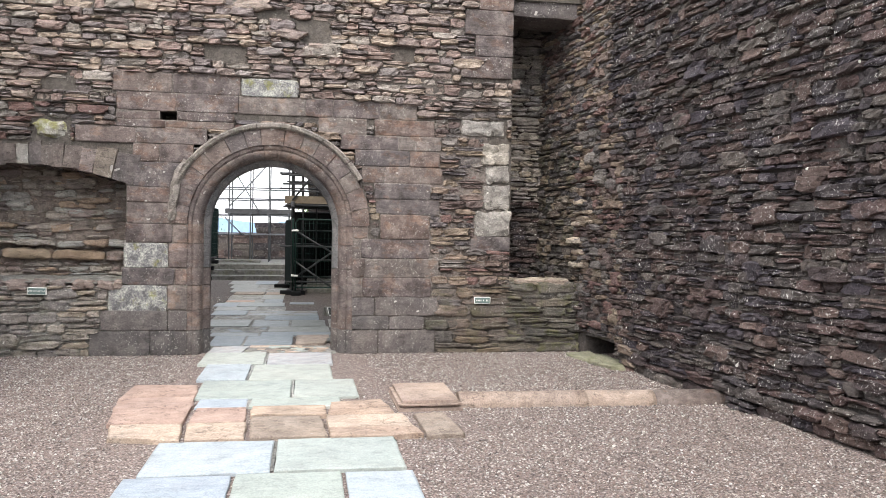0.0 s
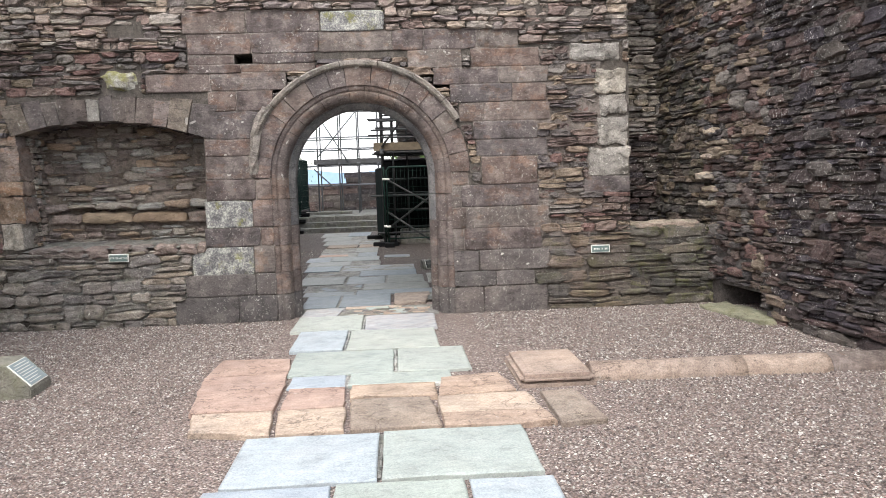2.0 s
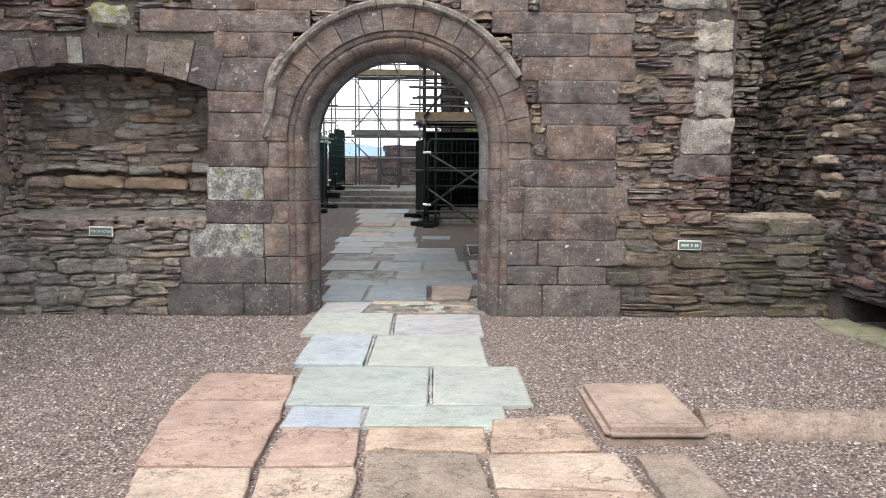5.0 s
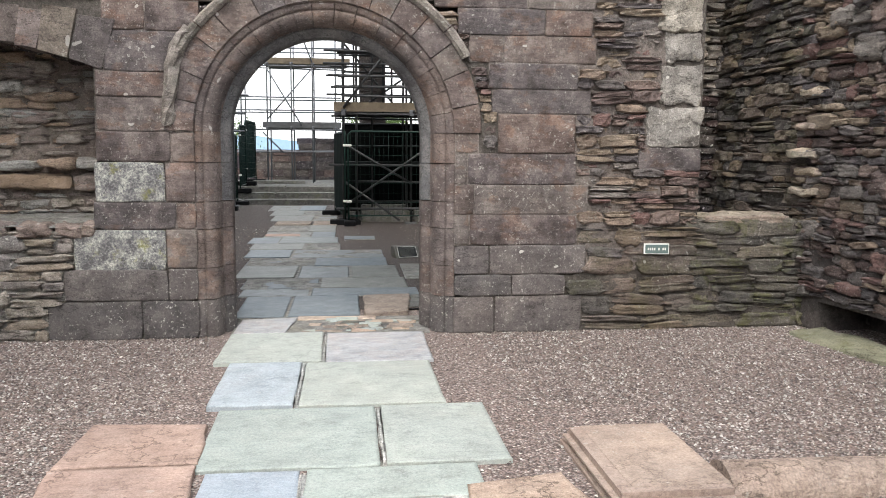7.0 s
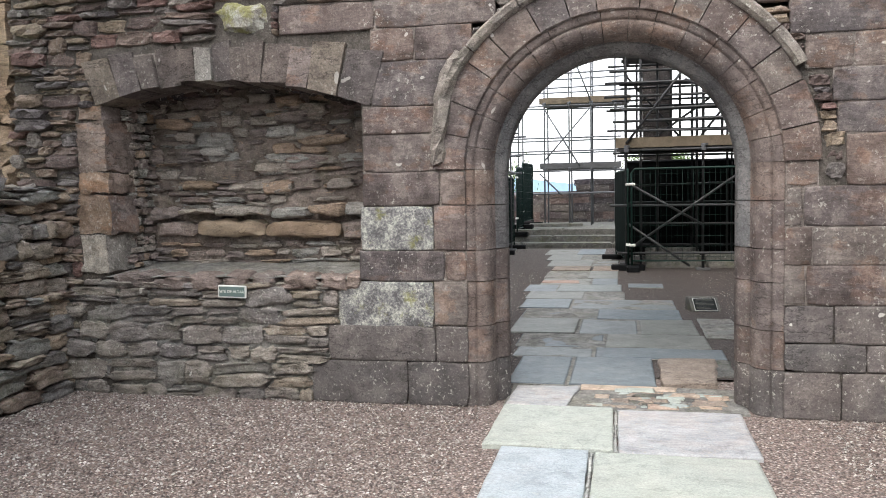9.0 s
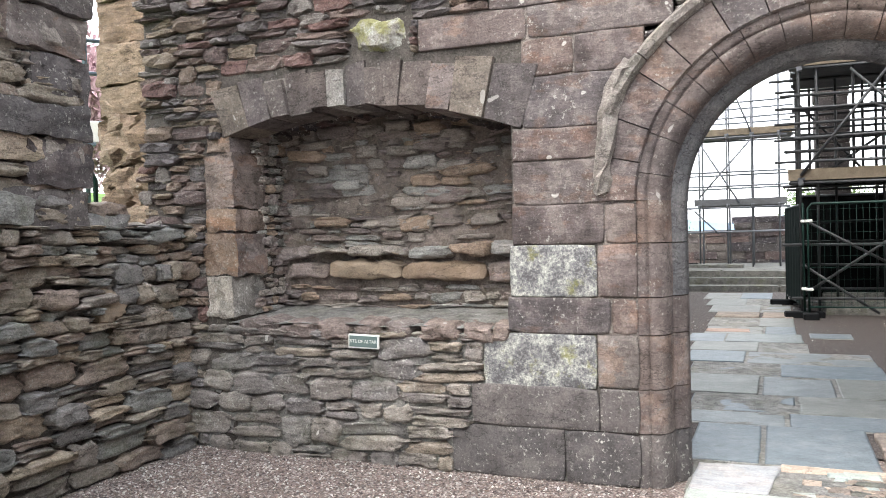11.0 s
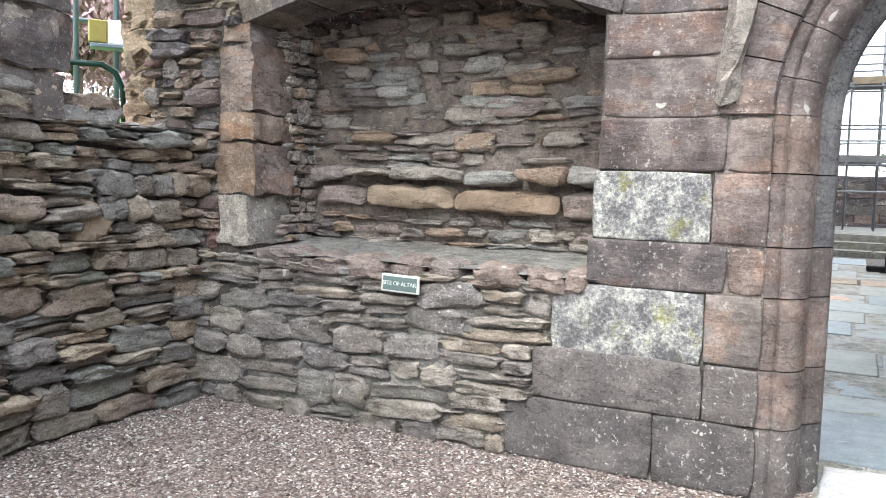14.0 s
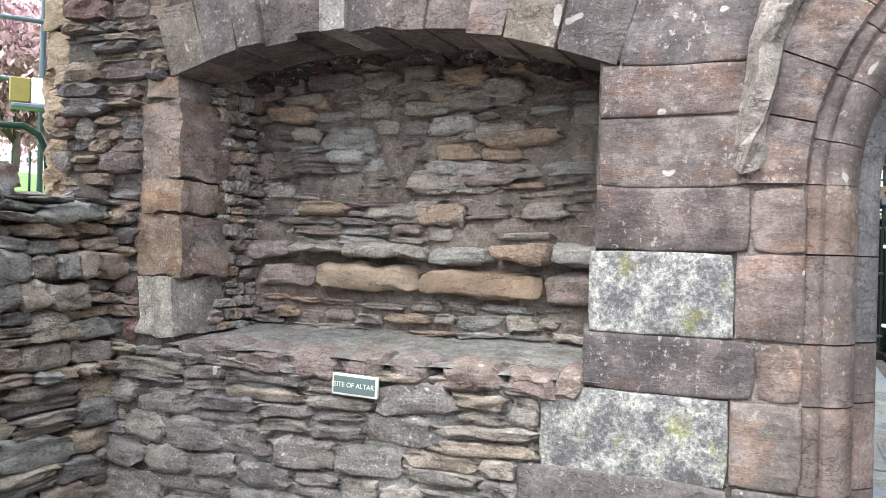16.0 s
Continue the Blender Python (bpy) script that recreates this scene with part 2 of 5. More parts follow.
MORTAR_DARK = stone("dark_mortar", [(0.085, 0.072, 0.066), (0.1, 0.082, 0.074)], 0.25, stretch=(1, 1, 1), grain=2, cracks=0.0)
SLAB = stone("green_grey_paving_slab", [(0.427, 0.44, 0.376), (0.388, 0.41, 0.366), (0.446, 0.445, 0.382), (0.407, 0.425, 0.382)], 0.12, stretch=(1, 2.5, 1), rough=0.65, patch=(0.6, 0.6, 0.56), warm=0.15, layered=0.2, blotch=0.3, pits=0.35, relief=0.007, cracks=0.25)
SLAB_BLUE = stone("blue_grey_paving_slab", [(0.399, 0.43, 0.446), (0.43, 0.452, 0.457), (0.389, 0.415, 0.441)], 0.15, stretch=(1, 2.5, 1), rough=0.62, patch=(0.6, 0.6, 0.58), warm=0.12, layered=0.2, blotch=0.35, pits=0.35, relief=0.007, cracks=0.25)
SLAB_STAINED = stone("lilac_slab_with_rust_stains", [(0.418, 0.404, 0.394), (0.408, 0.404, 0.408)], 0.35, stretch=(1, 3, 1), rough=0.65, patch=(0.5, 0.4, 0.24), warm=0.3, layered=0.35, blotch=0.4, pits=0.35, relief=0.007, rust=0.25, cracks=0.25)
# bluish damp stone, its colour lowered further to paint the nave's shade
SLAB_WET_SHADED = stone("damp_shaded_paving_slab", [(0.17, 0.18, 0.17), (0.145, 0.165, 0.175), (0.18, 0.175, 0.15), (0.135, 0.158, 0.17), (0.155, 0.153, 0.132), (0.17, 0.18, 0.175)], 0.15, stretch=(1, 2, 1), rough=0.46, patch=(0.3, 0.3, 0.28), warm=0.2, layered=0.35, blotch=0.35, pits=0.35, relief=0.006, cracks=0.3)
PINK_SLAB = stone("pink_sandstone_slab", [(0.46, 0.315, 0.25), (0.43, 0.285, 0.225), (0.48, 0.33, 0.265)], 0.2, stretch=(1, 3, 1), patch=(0.62, 0.52, 0.45), warm=0.25, layered=0.3, blotch=0.4, pits=0.4, relief=0.01)
PEACH_SLAB = stone("peach_sandstone_slab", [(0.53, 0.39, 0.29), (0.49, 0.35, 0.265), (0.55, 0.42, 0.325)], 0.3, stretch=(1, 2, 1), patch=(0.66, 0.6, 0.52), warm=0.3, layered=0.4, blotch=0.45, pits=0.5, relief=0.014, cracks=0.8)
PINK_GREY = stone("worn_sandstone_slab", [(0.36, 0.275, 0.22), (0.31, 0.245, 0.2), (0.4, 0.31, 0.245)], 0.3, stretch=(1, 1, 1), layered=0.4, blotch=0.4, pits=0.6)
SILL_EDGE = stone("altar_edge_stone", [(0.3, 0.225, 0.19), (0.26, 0.2, 0.175), (0.33, 0.25, 0.21), (0.23, 0.185, 0.165)], 0.4, blotch=0.4)
STEP_STONE = stone("grey_step_stone", [(0.17, 0.165, 0.15), (0.15, 0.145, 0.135), (0.19, 0.18, 0.16)], 0.3, 0.3, stretch=(1, 1, 1))


def gravel_material(name, k):
    m, nt, bsdf = node_kit(name)
    pos = place(nt)
    v = add(nt, "ShaderNodeTexVoronoi", Scale=70.0, Randomness=1.0)
    nt.links.new(pos, v.inputs["Vector"])
    sep = nt.nodes.new("ShaderNodeSeparateColor")
    nt.links.new(v.outputs["Color"], sep.inputs[0])
    tone = [(0.0, (0.12, 0.1, 0.092)), (0.25, (0.28, 0.22, 0.2)), (0.5, (0.36, 0.285, 0.255)), (0.72, (0.22, 0.19, 0.18)), (0.9, (0.46, 0.41, 0.38)), (1.0, (0.7, 0.65, 0.6))]
    c = ramp(nt, sep.outputs[0], [(p, tuple(v * k for v in col)) for p, col in tone])
    c = mix(nt, "MULTIPLY", 0.85, c, ramp(nt, v.outputs["Distance"], [(0.25, (1.1, 1.1, 1.1)), (0.75, (0.25, 0.23, 0.22))]))
    c = mix(nt, "OVERLAY", 0.25, c, ramp(nt, noise_tex(nt, pos, 1.1, 4), [(0.3, (0.35, 0.33, 0.33)), (0.7, (0.62, 0.6, 0.58))]))
    nt.links.new(c, bsdf.inputs["Base Color"])
    bsdf.inputs["Roughness"].default_value = 0.85
    bumped(nt, bsdf, [mathn(nt, "SUBTRACT", 1.0, v.outputs["Distance"]), mathn(nt, "MULTIPLY", noise_tex(nt, pos, 30, 3), 0.8)], 0.012, 0.9)
    return m


GRAVEL = gravel_material("pinkish_gravel", 1.0)
# the court's gravel at 0.3: damp, plus the nave's dimness put into the colour
GRAVEL_DARK = gravel_material("damp_shaded_brown_gravel", 0.3)


# ---- mesh helpers ----
def mesh_of(name, verts, faces, material, smooth=False, flat_from=None):
    me = bpy.data.meshes.new(name)
    me.from_pydata([tuple(v) for v in verts], [], faces)
    me.materials.append(material)
    if smooth:
        me.polygons.foreach_set("use_smooth", [flat_from is None or k < flat_from for k in range(len(me.polygons))])
    me.update()
    return me


def obj(name, me, parent=None, matrix=None, label="", category="", group="", kind=""):
    ob = new(name, me)
    if parent is not None:
        ob.parent = parent
    if matrix is not None:
        ob.matrix_basis = matrix
    return tagged(ob, label, category, group, kind)


def part(name, bm, material, parent, label=""):
    me = bpy.data.meshes.new(name)
    bm.to_mesh(me)
    bm.free()
    me.materials.append(material)
    return obj(name, me, parent, None, label)


def box_bm(x0, x1, y0, y1, z0, z1, bevel=0.0, segments=1):
    bm = bmesh.new()
    bmesh.ops.create_cube(bm, size=1.0)
    for v in bm.verts:
        v.co = Vector(((x0 + x1) / 2 + v.co.x * (x1 - x0), (y0 + y1) / 2 + v.co.y * (y1 - y0), (z0 + z1) / 2 + v.co.z * (z1 - z0)))
    if bevel:
        bmesh.ops.bevel(bm, geom=bm.edges[:], offset=bevel, segments=segments, affect="EDGES")
    return bm


def boxes_bm(boxes):
    bm = bmesh.new()
    for x0, x1, y0, y1, z0, z1 in boxes:
        vs = [bm.verts.new((x, y, z)) for x in (x0, x1) for y in (y0, y1) for z in (z0, z1)]
        for f in ((0, 1, 3, 2), (4, 6, 7, 5), (0, 4, 5, 1), (2, 3, 7, 6), (0, 2, 6, 4), (1, 5, 7, 3)):
            bm.faces.new([vs[i] for i in f])
    return bm


def tube_bm(points, radius, sides=8, bm=None):
    """A round bar along a polyline."""
    bm = bm or bmesh.new()
    pts = [Vector(p) for p in points]
    rings = []
    for i, p in enumerate(pts):
        d = (pts[min(i + 1, len(pts) - 1)] - pts[max(i - 1, 0)]).normalized()
        q = d.to_track_quat("Z", "Y")
        rings.append([bm.verts.new(p + q @ Vector((radius * math.cos(a), radius * math.sin(a), 0))) for a in (2 * math.pi * k / sides for k in range(sides))])
    for a, b in zip(rings, rings[1:]):
        for k in range(sides):
            f = bm.faces.new((a[k], a[(k + 1) % sides], b[(k + 1) % sides], b[k]))
            f.smooth = True
    bm.faces.new(rings[0][::-1])
    bm.faces.new(rings[-1])
    return bm


def stone_shape(seed, ss, ts, craggy, jag, drop, chip):
    """A unit stone, front at y = -1, back at y = 1, one wide and one high; ss and ts are the grid's lines."""
    r = random.Random(seed)
    off = Vector((seed * 3.7, seed * 1.3, 0))
    nx, nz = len(ss), len(ts)
    slant = (r.uniform(-1, 1) * jag * 0.5, r.uniform(-1, 1) * jag * 0.5)
    cut = {(a, b): r.uniform(0, chip) for a in (-1, 1) for b in (-1, 1)}
    grid, idx = [], {}
    for j, t in enumerate(ts):
        for i, s in enumerate(ss):
            edge = abs(s) == 1 or abs(t) == 1
            x, z = 0.5 * s, 0.5 * t
            if abs(s) == 1:
                x += slant[0 if s < 0 else 1] * t + jag * 0.3 * r.uniform(-1, 1)
            if abs(t) == 1:
                z += jag * noise.noise(Vector((s * 1.9, t * 2.0, 5)) + off)
            if abs(s) > 0.8:
                z *= 1 - cut[(1 if s > 0 else -1, 1 if t > 0 else -1)] * abs(t)
            y = -1 + craggy * 1.6 * noise.noise(Vector((s * 1.3, t * 1.9, 0)) + off) + craggy * 0.8 * r.uniform(-1, 1)
            if edge:
                y += drop * r.uniform(0.5, 1.3)
            idx[i, j] = len(grid)
            grid.append((x, y, z))
    faces = [(idx[i, j], idx[i + 1, j], idx[i + 1, j + 1], idx[i, j + 1]) for i in range(nx - 1) for j in range(nz - 1)]
    rim = [(i, 0) for i in range(nx - 1)] + [(nx - 1, j) for j in range(nz - 1)] + [(i, nz - 1) for i in range(nx - 1, 0, -1)] + [(0, j) for j in range(nz - 1, 0, -1)]
    base = len(grid)
    grid += [(grid[idx[k]][0], 1.0, grid[idx[k]][2]) for k in rim]
    n = len(rim)
    for k in range(n):
        a, b = idx[rim[k]], idx[rim[(k + 1) % n]]
        faces.append((b, a, base + k, base + (k + 1) % n))
    return np.array(grid), faces


ROUGH_SHAPES = [stone_shape(i + 1, (-1, -0.88, -0.5, 0, 0.45, 0.86, 1), (-1, -0.78, 0.1, 0.8, 1), 0.24, 0.22, 0.3, 0.5) for i in range(60)]
ROUND_SHAPES = [stone_shape(i + 200, (-1, -0.93, -0.75, -0.3, 0.25, 0.72, 0.94, 1), (-1, -0.86, -0.5, 0.1, 0.6, 0.88, 1), 0.26, 0.34, 0.65, 0.8) for i in range(40)]
FLAT_SHAPES = [stone_shape(i + 60, (-1, -0.98, -0.95, -0.5, -0.1, 0.35, 0.95, 0.98, 1), (-1, -0.955, -0.9, -0.3, 0.35, 0.9, 0.955, 1), 0.13, 0.012, 0.4, 0.04) for i in range(20)]


class Masonry:
    """Lays stones on a wall: the first of them as objects, the others joined."""

    def __init__(self, wall, material, seed, near=None, limit=290, shapes=ROUGH_SHAPES, name="stone", smooth=False):
        self.smooth = smooth
        self.wall, self.material, self.near, self.left, self.shapes, self.name = wall, material, near, limit, shapes, name
        self.r = random.Random(seed)
        self.verts, self.faces, self.count, self.meshes = [], [], 0, {}

    def put(self, u, z, w, h, front, depth=0.06, tilt=0.0, turn=0.0, base=0.0):
        k = self.r.randrange(len(self.shapes))
        flip = self.r.random() < 0.5
        m = Matrix.Translation((u, base - front + depth, z)) @ Euler((self.r.uniform(-0.06, 0.06), tilt, math.pi * 0 + turn)).to_matrix().to_4x4() @ Matrix.Diagonal((w, depth, h, 1))
        if self.left > 0 and (self.near is None or self.near(u, z)):
            self.left -= 1
            if k not in self.meshes:
                self.meshes[k] = mesh_of(self.name, self.shapes[k][0], self.shapes[k][1], self.material, self.smooth)
            obj(self.name, self.meshes[k], self.wall, m)
            return
        a = np.array(m)
        pts = self.shapes[k][0] @ a[:3, :3].T + a[:3, 3]
        self.verts.append(pts)
        self.faces += [tuple(i + self.count for i in f) for f in self.shapes[k][1]]
        self.count += len(pts)

    def fill(self, u0, u1, z0, z1, courses=(0.05, 0.12), lengths=(0.14, 0.45), proud=(0.0, 0.05), holes=(), disc=None, gap=0.012, depth=0.07, wave=0.03, base=0.0, split=0.3):
        r = self.r
        z = z0
        while z < z1 - 0.02:
            h = r.uniform(*courses)
            if z + h > z1 - 0.03:
                h = z1 - z
            mid = z + h / 2
            spans = [(u0, u1)]
            cuts = [(a, b) for a, b, c, d in holes if c - h * 0.25 < mid < d + h * 0.25]
            if disc and abs(mid - disc[1]) < disc[2]:
                half = math.sqrt(disc[2] ** 2 - (mid - disc[1]) ** 2)
                cuts.append((disc[0] - half, disc[0] + half))
            for a, b in cuts:
                spans = [s for p, q in spans for s in ((p, min(q, a)), (max(p, b), q)) if s[1] - s[0] > 0.03]
            for p, q in spans:
                u = p - (r.uniform(0, 0.12) if p == u0 else 0)
                while u < q - 0.02:
                    w = r.uniform(*lengths) * (0.75 + 3.0 * h)
                    if u + w > q - 0.07:
                        w = q - u
                    dz = wave * noise.noise(Vector((u * 0.7, mid * 0.6, 3.1)))
                    tilt = r.gauss(0, 0.05 if self.smooth else 0.03)
                    rows = 2 if h > 0.085 and r.random() < split else 1
                    for k in range(rows):
                        hh = h / rows
                        self.put(u + w / 2, z + hh * (k + 0.5) + dz + r.uniform(-0.1, 0.1) * hh, w - gap * r.uniform(0.3, 1.4), hh * r.uniform(0.88, 1.18) - gap * r.uniform(0.4, 1.3), r.uniform(*proud), depth, tilt, r.gauss(0, 0.05), base)
                    u += w
            z += h

    def scatter(self, u0, u1, z0, z1, count, widths, heights, proud, depth=0.08, base=0.0):
        """Larger stones that break the courses."""
        r = self.r
        for _ in range(count):
            self.put(r.uniform(u0, u1), r.uniform(z0, z1), r.uniform(*widths), r.uniform(*heights), r.uniform(*proud), depth, r.gauss(0, 0.06), r.gauss(0, 0.05), base)

    def close(self, label, name="rubble_facing"):
        if self.count:
            me = mesh_of(name, np.vstack(self.verts), self.faces, self.material, self.smooth)
            return obj(name, me, self.wall, None, label, kind="stuff")


def prism(name, outline, y0, y1, material, parent, rough=0.004, seed=0, bevel=0.01, cuts=2):
    """A dressed stone: an outline in x and z, worn edges, between two depths."""
    r = random.Random(seed)
    bm = bmesh.new()
    vs = [bm.verts.new((x, y0, z)) for x, z in outline]
    f = bm.faces.new(vs)
    ext = bmesh.ops.extrude_face_region(bm, geom=[f])
    for v in ext["geom"]:
        if isinstance(v, bmesh.types.BMVert):
            v.co.y = y1
    bmesh.ops.recalc_face_normals(bm, faces=bm.faces[:])
    if bevel:
        bmesh.ops.bevel(bm, geom=[e for e in bm.edges if any(v.co.y == y0 for v in e.verts)], offset=bevel, segments=2, affect="EDGES", profile=0.6)
    for v in bm.verts:
        v.co += Vector((r.uniform(-1, 1), r.uniform(-1, 1), r.uniform(-1, 1))) * rough
    return part(name, bm, material, parent)


def block_mesh(name, w, h, material, seed, proud):
    """A squared block with chipped, wavering edges and an eroded face, about its own middle."""
    r = random.Random(seed)
    off = Vector((seed * 1.9, seed * 0.6, 0))

    def lines(n, step):
        k = max(2, int(n / step))
        return [0.0, 0.005, 0.018] + [0.018 + (n - 0.036) * q / k for q in range(1, k)] + [n - 0.018, n - 0.005, n]

    us, vs = lines(w, 0.11), lines(h, 0.075)
    nx, nz = len(us), len(vs)
    chips = {(a, b): r.uniform(0.001, 0.014) for a in (0, 1) for b in (0, 1)}
    idx, verts = {}, []
    for j, v in enumerate(vs):
        for i, u in enumerate(us):
            x, z = u - w / 2, v - h / 2
            near_x, near_z = min(u, w - u), min(v, h - v)
            chip = chips[int(u > w / 2), int(v > h / 2)]
            pull = max(0.0, 1 - (near_x + near_z) / 0.09) * chip
            x -= math.copysign(pull, x)
            z -= math.copysign(pull, z)
            x += 0.005 * noise.noise(Vector((u * 3, v * 11, 1)) + off) * (near_x < 0.03)
            z += 0.006 * noise.noise(Vector((u * 9, v * 3, 4)) + off) * (near_z < 0.03)
            edge = min(near_x, near_z)
            y = -proud + 0.006 * noise.noise(Vector((u * 2.4, v * 8, 2)) + off) + 0.005 * noise.noise(Vector((u * 7, v * 45, 7)) + off)
            y += 0.006 if edge < 0.001 else 0.002 * r.uniform(0.0, 1.6) if edge < 0.01 else 0.0
            idx[i, j] = len(verts)
            verts.append((x, y, z))
    faces = [(idx[i, j], idx[i + 1, j], idx[i + 1, j + 1], idx[i, j + 1]) for i in range(nx - 1) for j in range(nz - 1)]
    rim = [(i, 0) for i in range(nx - 1)] + [(nx - 1, j) for j in range(nz - 1)] + [(i, nz - 1) for i in range(nx - 1, 0, -1)] + [(0, j) for j in range(nz - 1, 0, -1)]
    b, n = len(verts), len(rim)
    verts += [(verts[idx[k]][0], 0.03, verts[idx[k]][2]) for k in rim]
    faces += [(idx[rim[(k + 1) % n]], idx[rim[k]], b + k, b + (k + 1) % n) for k in range(n)]
    return mesh_of(name, verts, faces, material, True, len(faces) - n)


def dressed(wall, courses, material, seed, proud=0.012, gap=0.003, name="ashlar_block"):
    """Courses of squared blocks: (bottom, top, joints)."""
    r = random.Random(seed)
    for z0, z1, joints in courses:
        for a, b in zip(joints, joints[1:]):
            me = block_mesh(name, b - a - gap, z1 - z0 - gap, material, r.randrange(999), proud + r.uniform(0, 0.012))
            obj(name, me, wall, pose((a + b) / 2, 0, (z0 + z1) / 2, 0, r.gauss(0, 0.15), 0))


def uneven_sheet(name, x0, x1, z0, z1, y, amp, material, parent, label, step=0.05):
    """A hand-laid mortar face, uneven, looking to -y."""
    bm = bmesh.new()
    nx, nz = int((x1 - x0) / step), int((z1 - z0) / step)
    rows = [[bm.verts.new((x0 + (x1 - x0) * i / nx, y, z0 + (z1 - z0) * j / nz)) for i in range(nx + 1)] for j in range(nz + 1)]
    for a, b in zip(rows, rows[1:]):
        for i in range(nx):
            bm.faces.new((a[i], a[i + 1], b[i + 1], b[i])).smooth = True
    for v in bm.verts:
        v.co.y += amp * noise.noise(v.co * 6) + amp * 0.6 * noise.noise(v.co * 17)
    return part(name, bm, material, parent, label)


# ---- ground ----
bm = bmesh.new()
bmesh.ops.create_grid(bm, x_segments=60, y_segments=60, size=1.0)
for v in bm.verts:
    v.co.x = math.copysign(abs(v.co.x) ** 3 * 900 + abs(v.co.x) * 12, v.co.x)
    v.co.y = math.copysign(abs(v.co.y) ** 3 * 900 + abs(v.co.y) * 20, v.co.y)
    v.co.z = 0.012 * noise.noise(v.co * 0.9) if v.co.length < 30 else -0.05
ground = part("ground", bm, GRAVEL, None)
tagged(ground, "pinkish brown gravel covering the roofless court", "gravel ground", kind="structure")

bm = bmesh.new()
bmesh.ops.create_grid(bm, x_segments=30, y_segments=40, size=0.5)
for v in bm.verts:
    v.co = Vector((0.35 + v.co.x * 9.3, 8.95 + v.co.y * 15.8, 0.02 + 0.006 * noise.noise(v.co * 20)))
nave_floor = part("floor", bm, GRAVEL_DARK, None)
tagged(nave_floor, "damp brown gravel floor of the roofless nave, darkened further as shade", "gravel floor", kind="structure")

# ---- door wall (front face in the plane y = 0) ----
TOP = 6.6
CX, CZ = -0.005, 1.735
wall_north = obj("wall_north", None, label="ruined red sandstone and slate rubble wall with arched doorway", category="wall", kind="structure")
core = boxes_bm([
    (-4.84, -4.05, 0.002, 1.15, 0, TOP), (-4.05, -1.87, 0.02, 1.15, 0, 0.93), (-4.05, -1.87, 0.002, 1.15, 2.5, TOP),
    (-1.87, -1.1, 0.002, 1.05, 0, CZ), (-1.1, -0.93, 0.35, 1.05, 0, CZ), (0.99, 1.16, 0.35, 1.05, 0, CZ), (1.16, 3.3, 0.002, 1.05, 0, CZ), (-1.87, -1.1, 0.002, 1.05, CZ, 3.05), (1.16, 3.3, 0.002, 1.05, CZ, 3.05), (-1.87, 3.3, 0.002, 1.05, 3.05, 3.1), (-1.87, -1.45, 0.002, 1.05, 3.1, 3.22), (-1.45, -1.24, 0.4, 1.05, 3.1, 3.22), (-1.24, 3.3, 0.002, 1.05, 3.1, 3.22), (-1.87, 3.3, 0.002, 1.05, 3.22, TOP),
    (3.3, 4.4, 0.002, 0.62, 0, 0.98), (3.3, 4.6, 0.06, 1.5, 5.0, TOP)])
for sx in (-1, 1):
    prev = None
    for k in range(13):
        a = math.pi / 2 * k / 12
        p = (CX + sx * 0.95 * math.cos(a), CZ + 0.95 * math.sin(a))
        q = (CX + sx * min(1.13, 1.33 / max(math.tan(a), 1e-3)), min(CZ + 1.33, CZ + 1.13 * math.tan(min(a, 1.5))))
        if prev:
            vs = [core.verts.new((x, y, z)) for y in (0.19, 1.05) for x, z in (prev[0], p, q, prev[1])]
            for f in ((0, 1, 2, 3), (4, 5, 6, 7), (0, 1, 5, 4), (1, 2, 6, 5), (2, 3, 7, 6), (3, 0, 4, 7)):
                core.faces.new([vs[i] for i in f])
        prev = (p, q)
part("wall_core", core, MORTAR, wall_north, "lime mortar and core")
part("niche_back", boxes_bm([(-4.2, -1.8, 0.7, 1.13, 0.9, 2.7)]), MORTAR_NICHE, wall_north, "grey mortared back of the niche")

ASHLAR_ROWS = [
    (0.78, 1.05, (1.085, 1.22, 2.18)), (1.05, 1.31, (1.085, 1.26, 2.28)), (1.31, 1.58, (1.085, 1.2, 2.16)), (1.58, 1.76, (1.085, 1.3)), (1.58, 1.92, (1.46, 2.15)),
    (1.92, 2.13, (1.4, 2.28)), (2.13, 2.35, (1.37, 2.16)), (2.35, 2.58, (1.2, 1.5, 2.32)), (2.58, 2.8, (1.1, 1.86, 2.28)), (2.8, 3.0, (0.9, 1.7, 2.3)), (3.0, 3.22, (0.6, 1.26)), (3.0, 3.22, (1.36, 2.2)),
    (3.22, 3.46, (-0.45, 0.42, 0.8, 1.44, 1.95)), (3.22, 3.46, (-2.0, -1.25, -0.45)), (3.0, 3.1, (-2.0, -1.38, -0.5)), (3.1, 3.22, (-2.0, -1.45)), (3.1, 3.22, (-1.24, -0.5)), (2.79, 3.0, (-2.5, -1.75, -0.85)), (2.55, 2.79, (-1.79, -1.45, -1.02)),
    (3.46, 3.72, (-2.05, -1.3, -0.43)), (2.22, 2.55, (-1.79, -1.2))]
dressed(wall_north, ASHLAR_ROWS, ASHLAR, 5)
LEFT_ROWS = [(2.02, 2.22, (-1.86, -1.3)), (1.74, 2.02, (-1.86, -1.3)), (1.49, 1.74, (-1.87, -1.28, -1.085)), (1.16, 1.49, (-1.33, -1.085)), (0.93, 1.16, (-1.91, -1.25, -1.085)), (0.6, 0.93, (-1.34, -1.085))]
dressed(wall_north, LEFT_ROWS, ASHLAR, 6, 0.018)
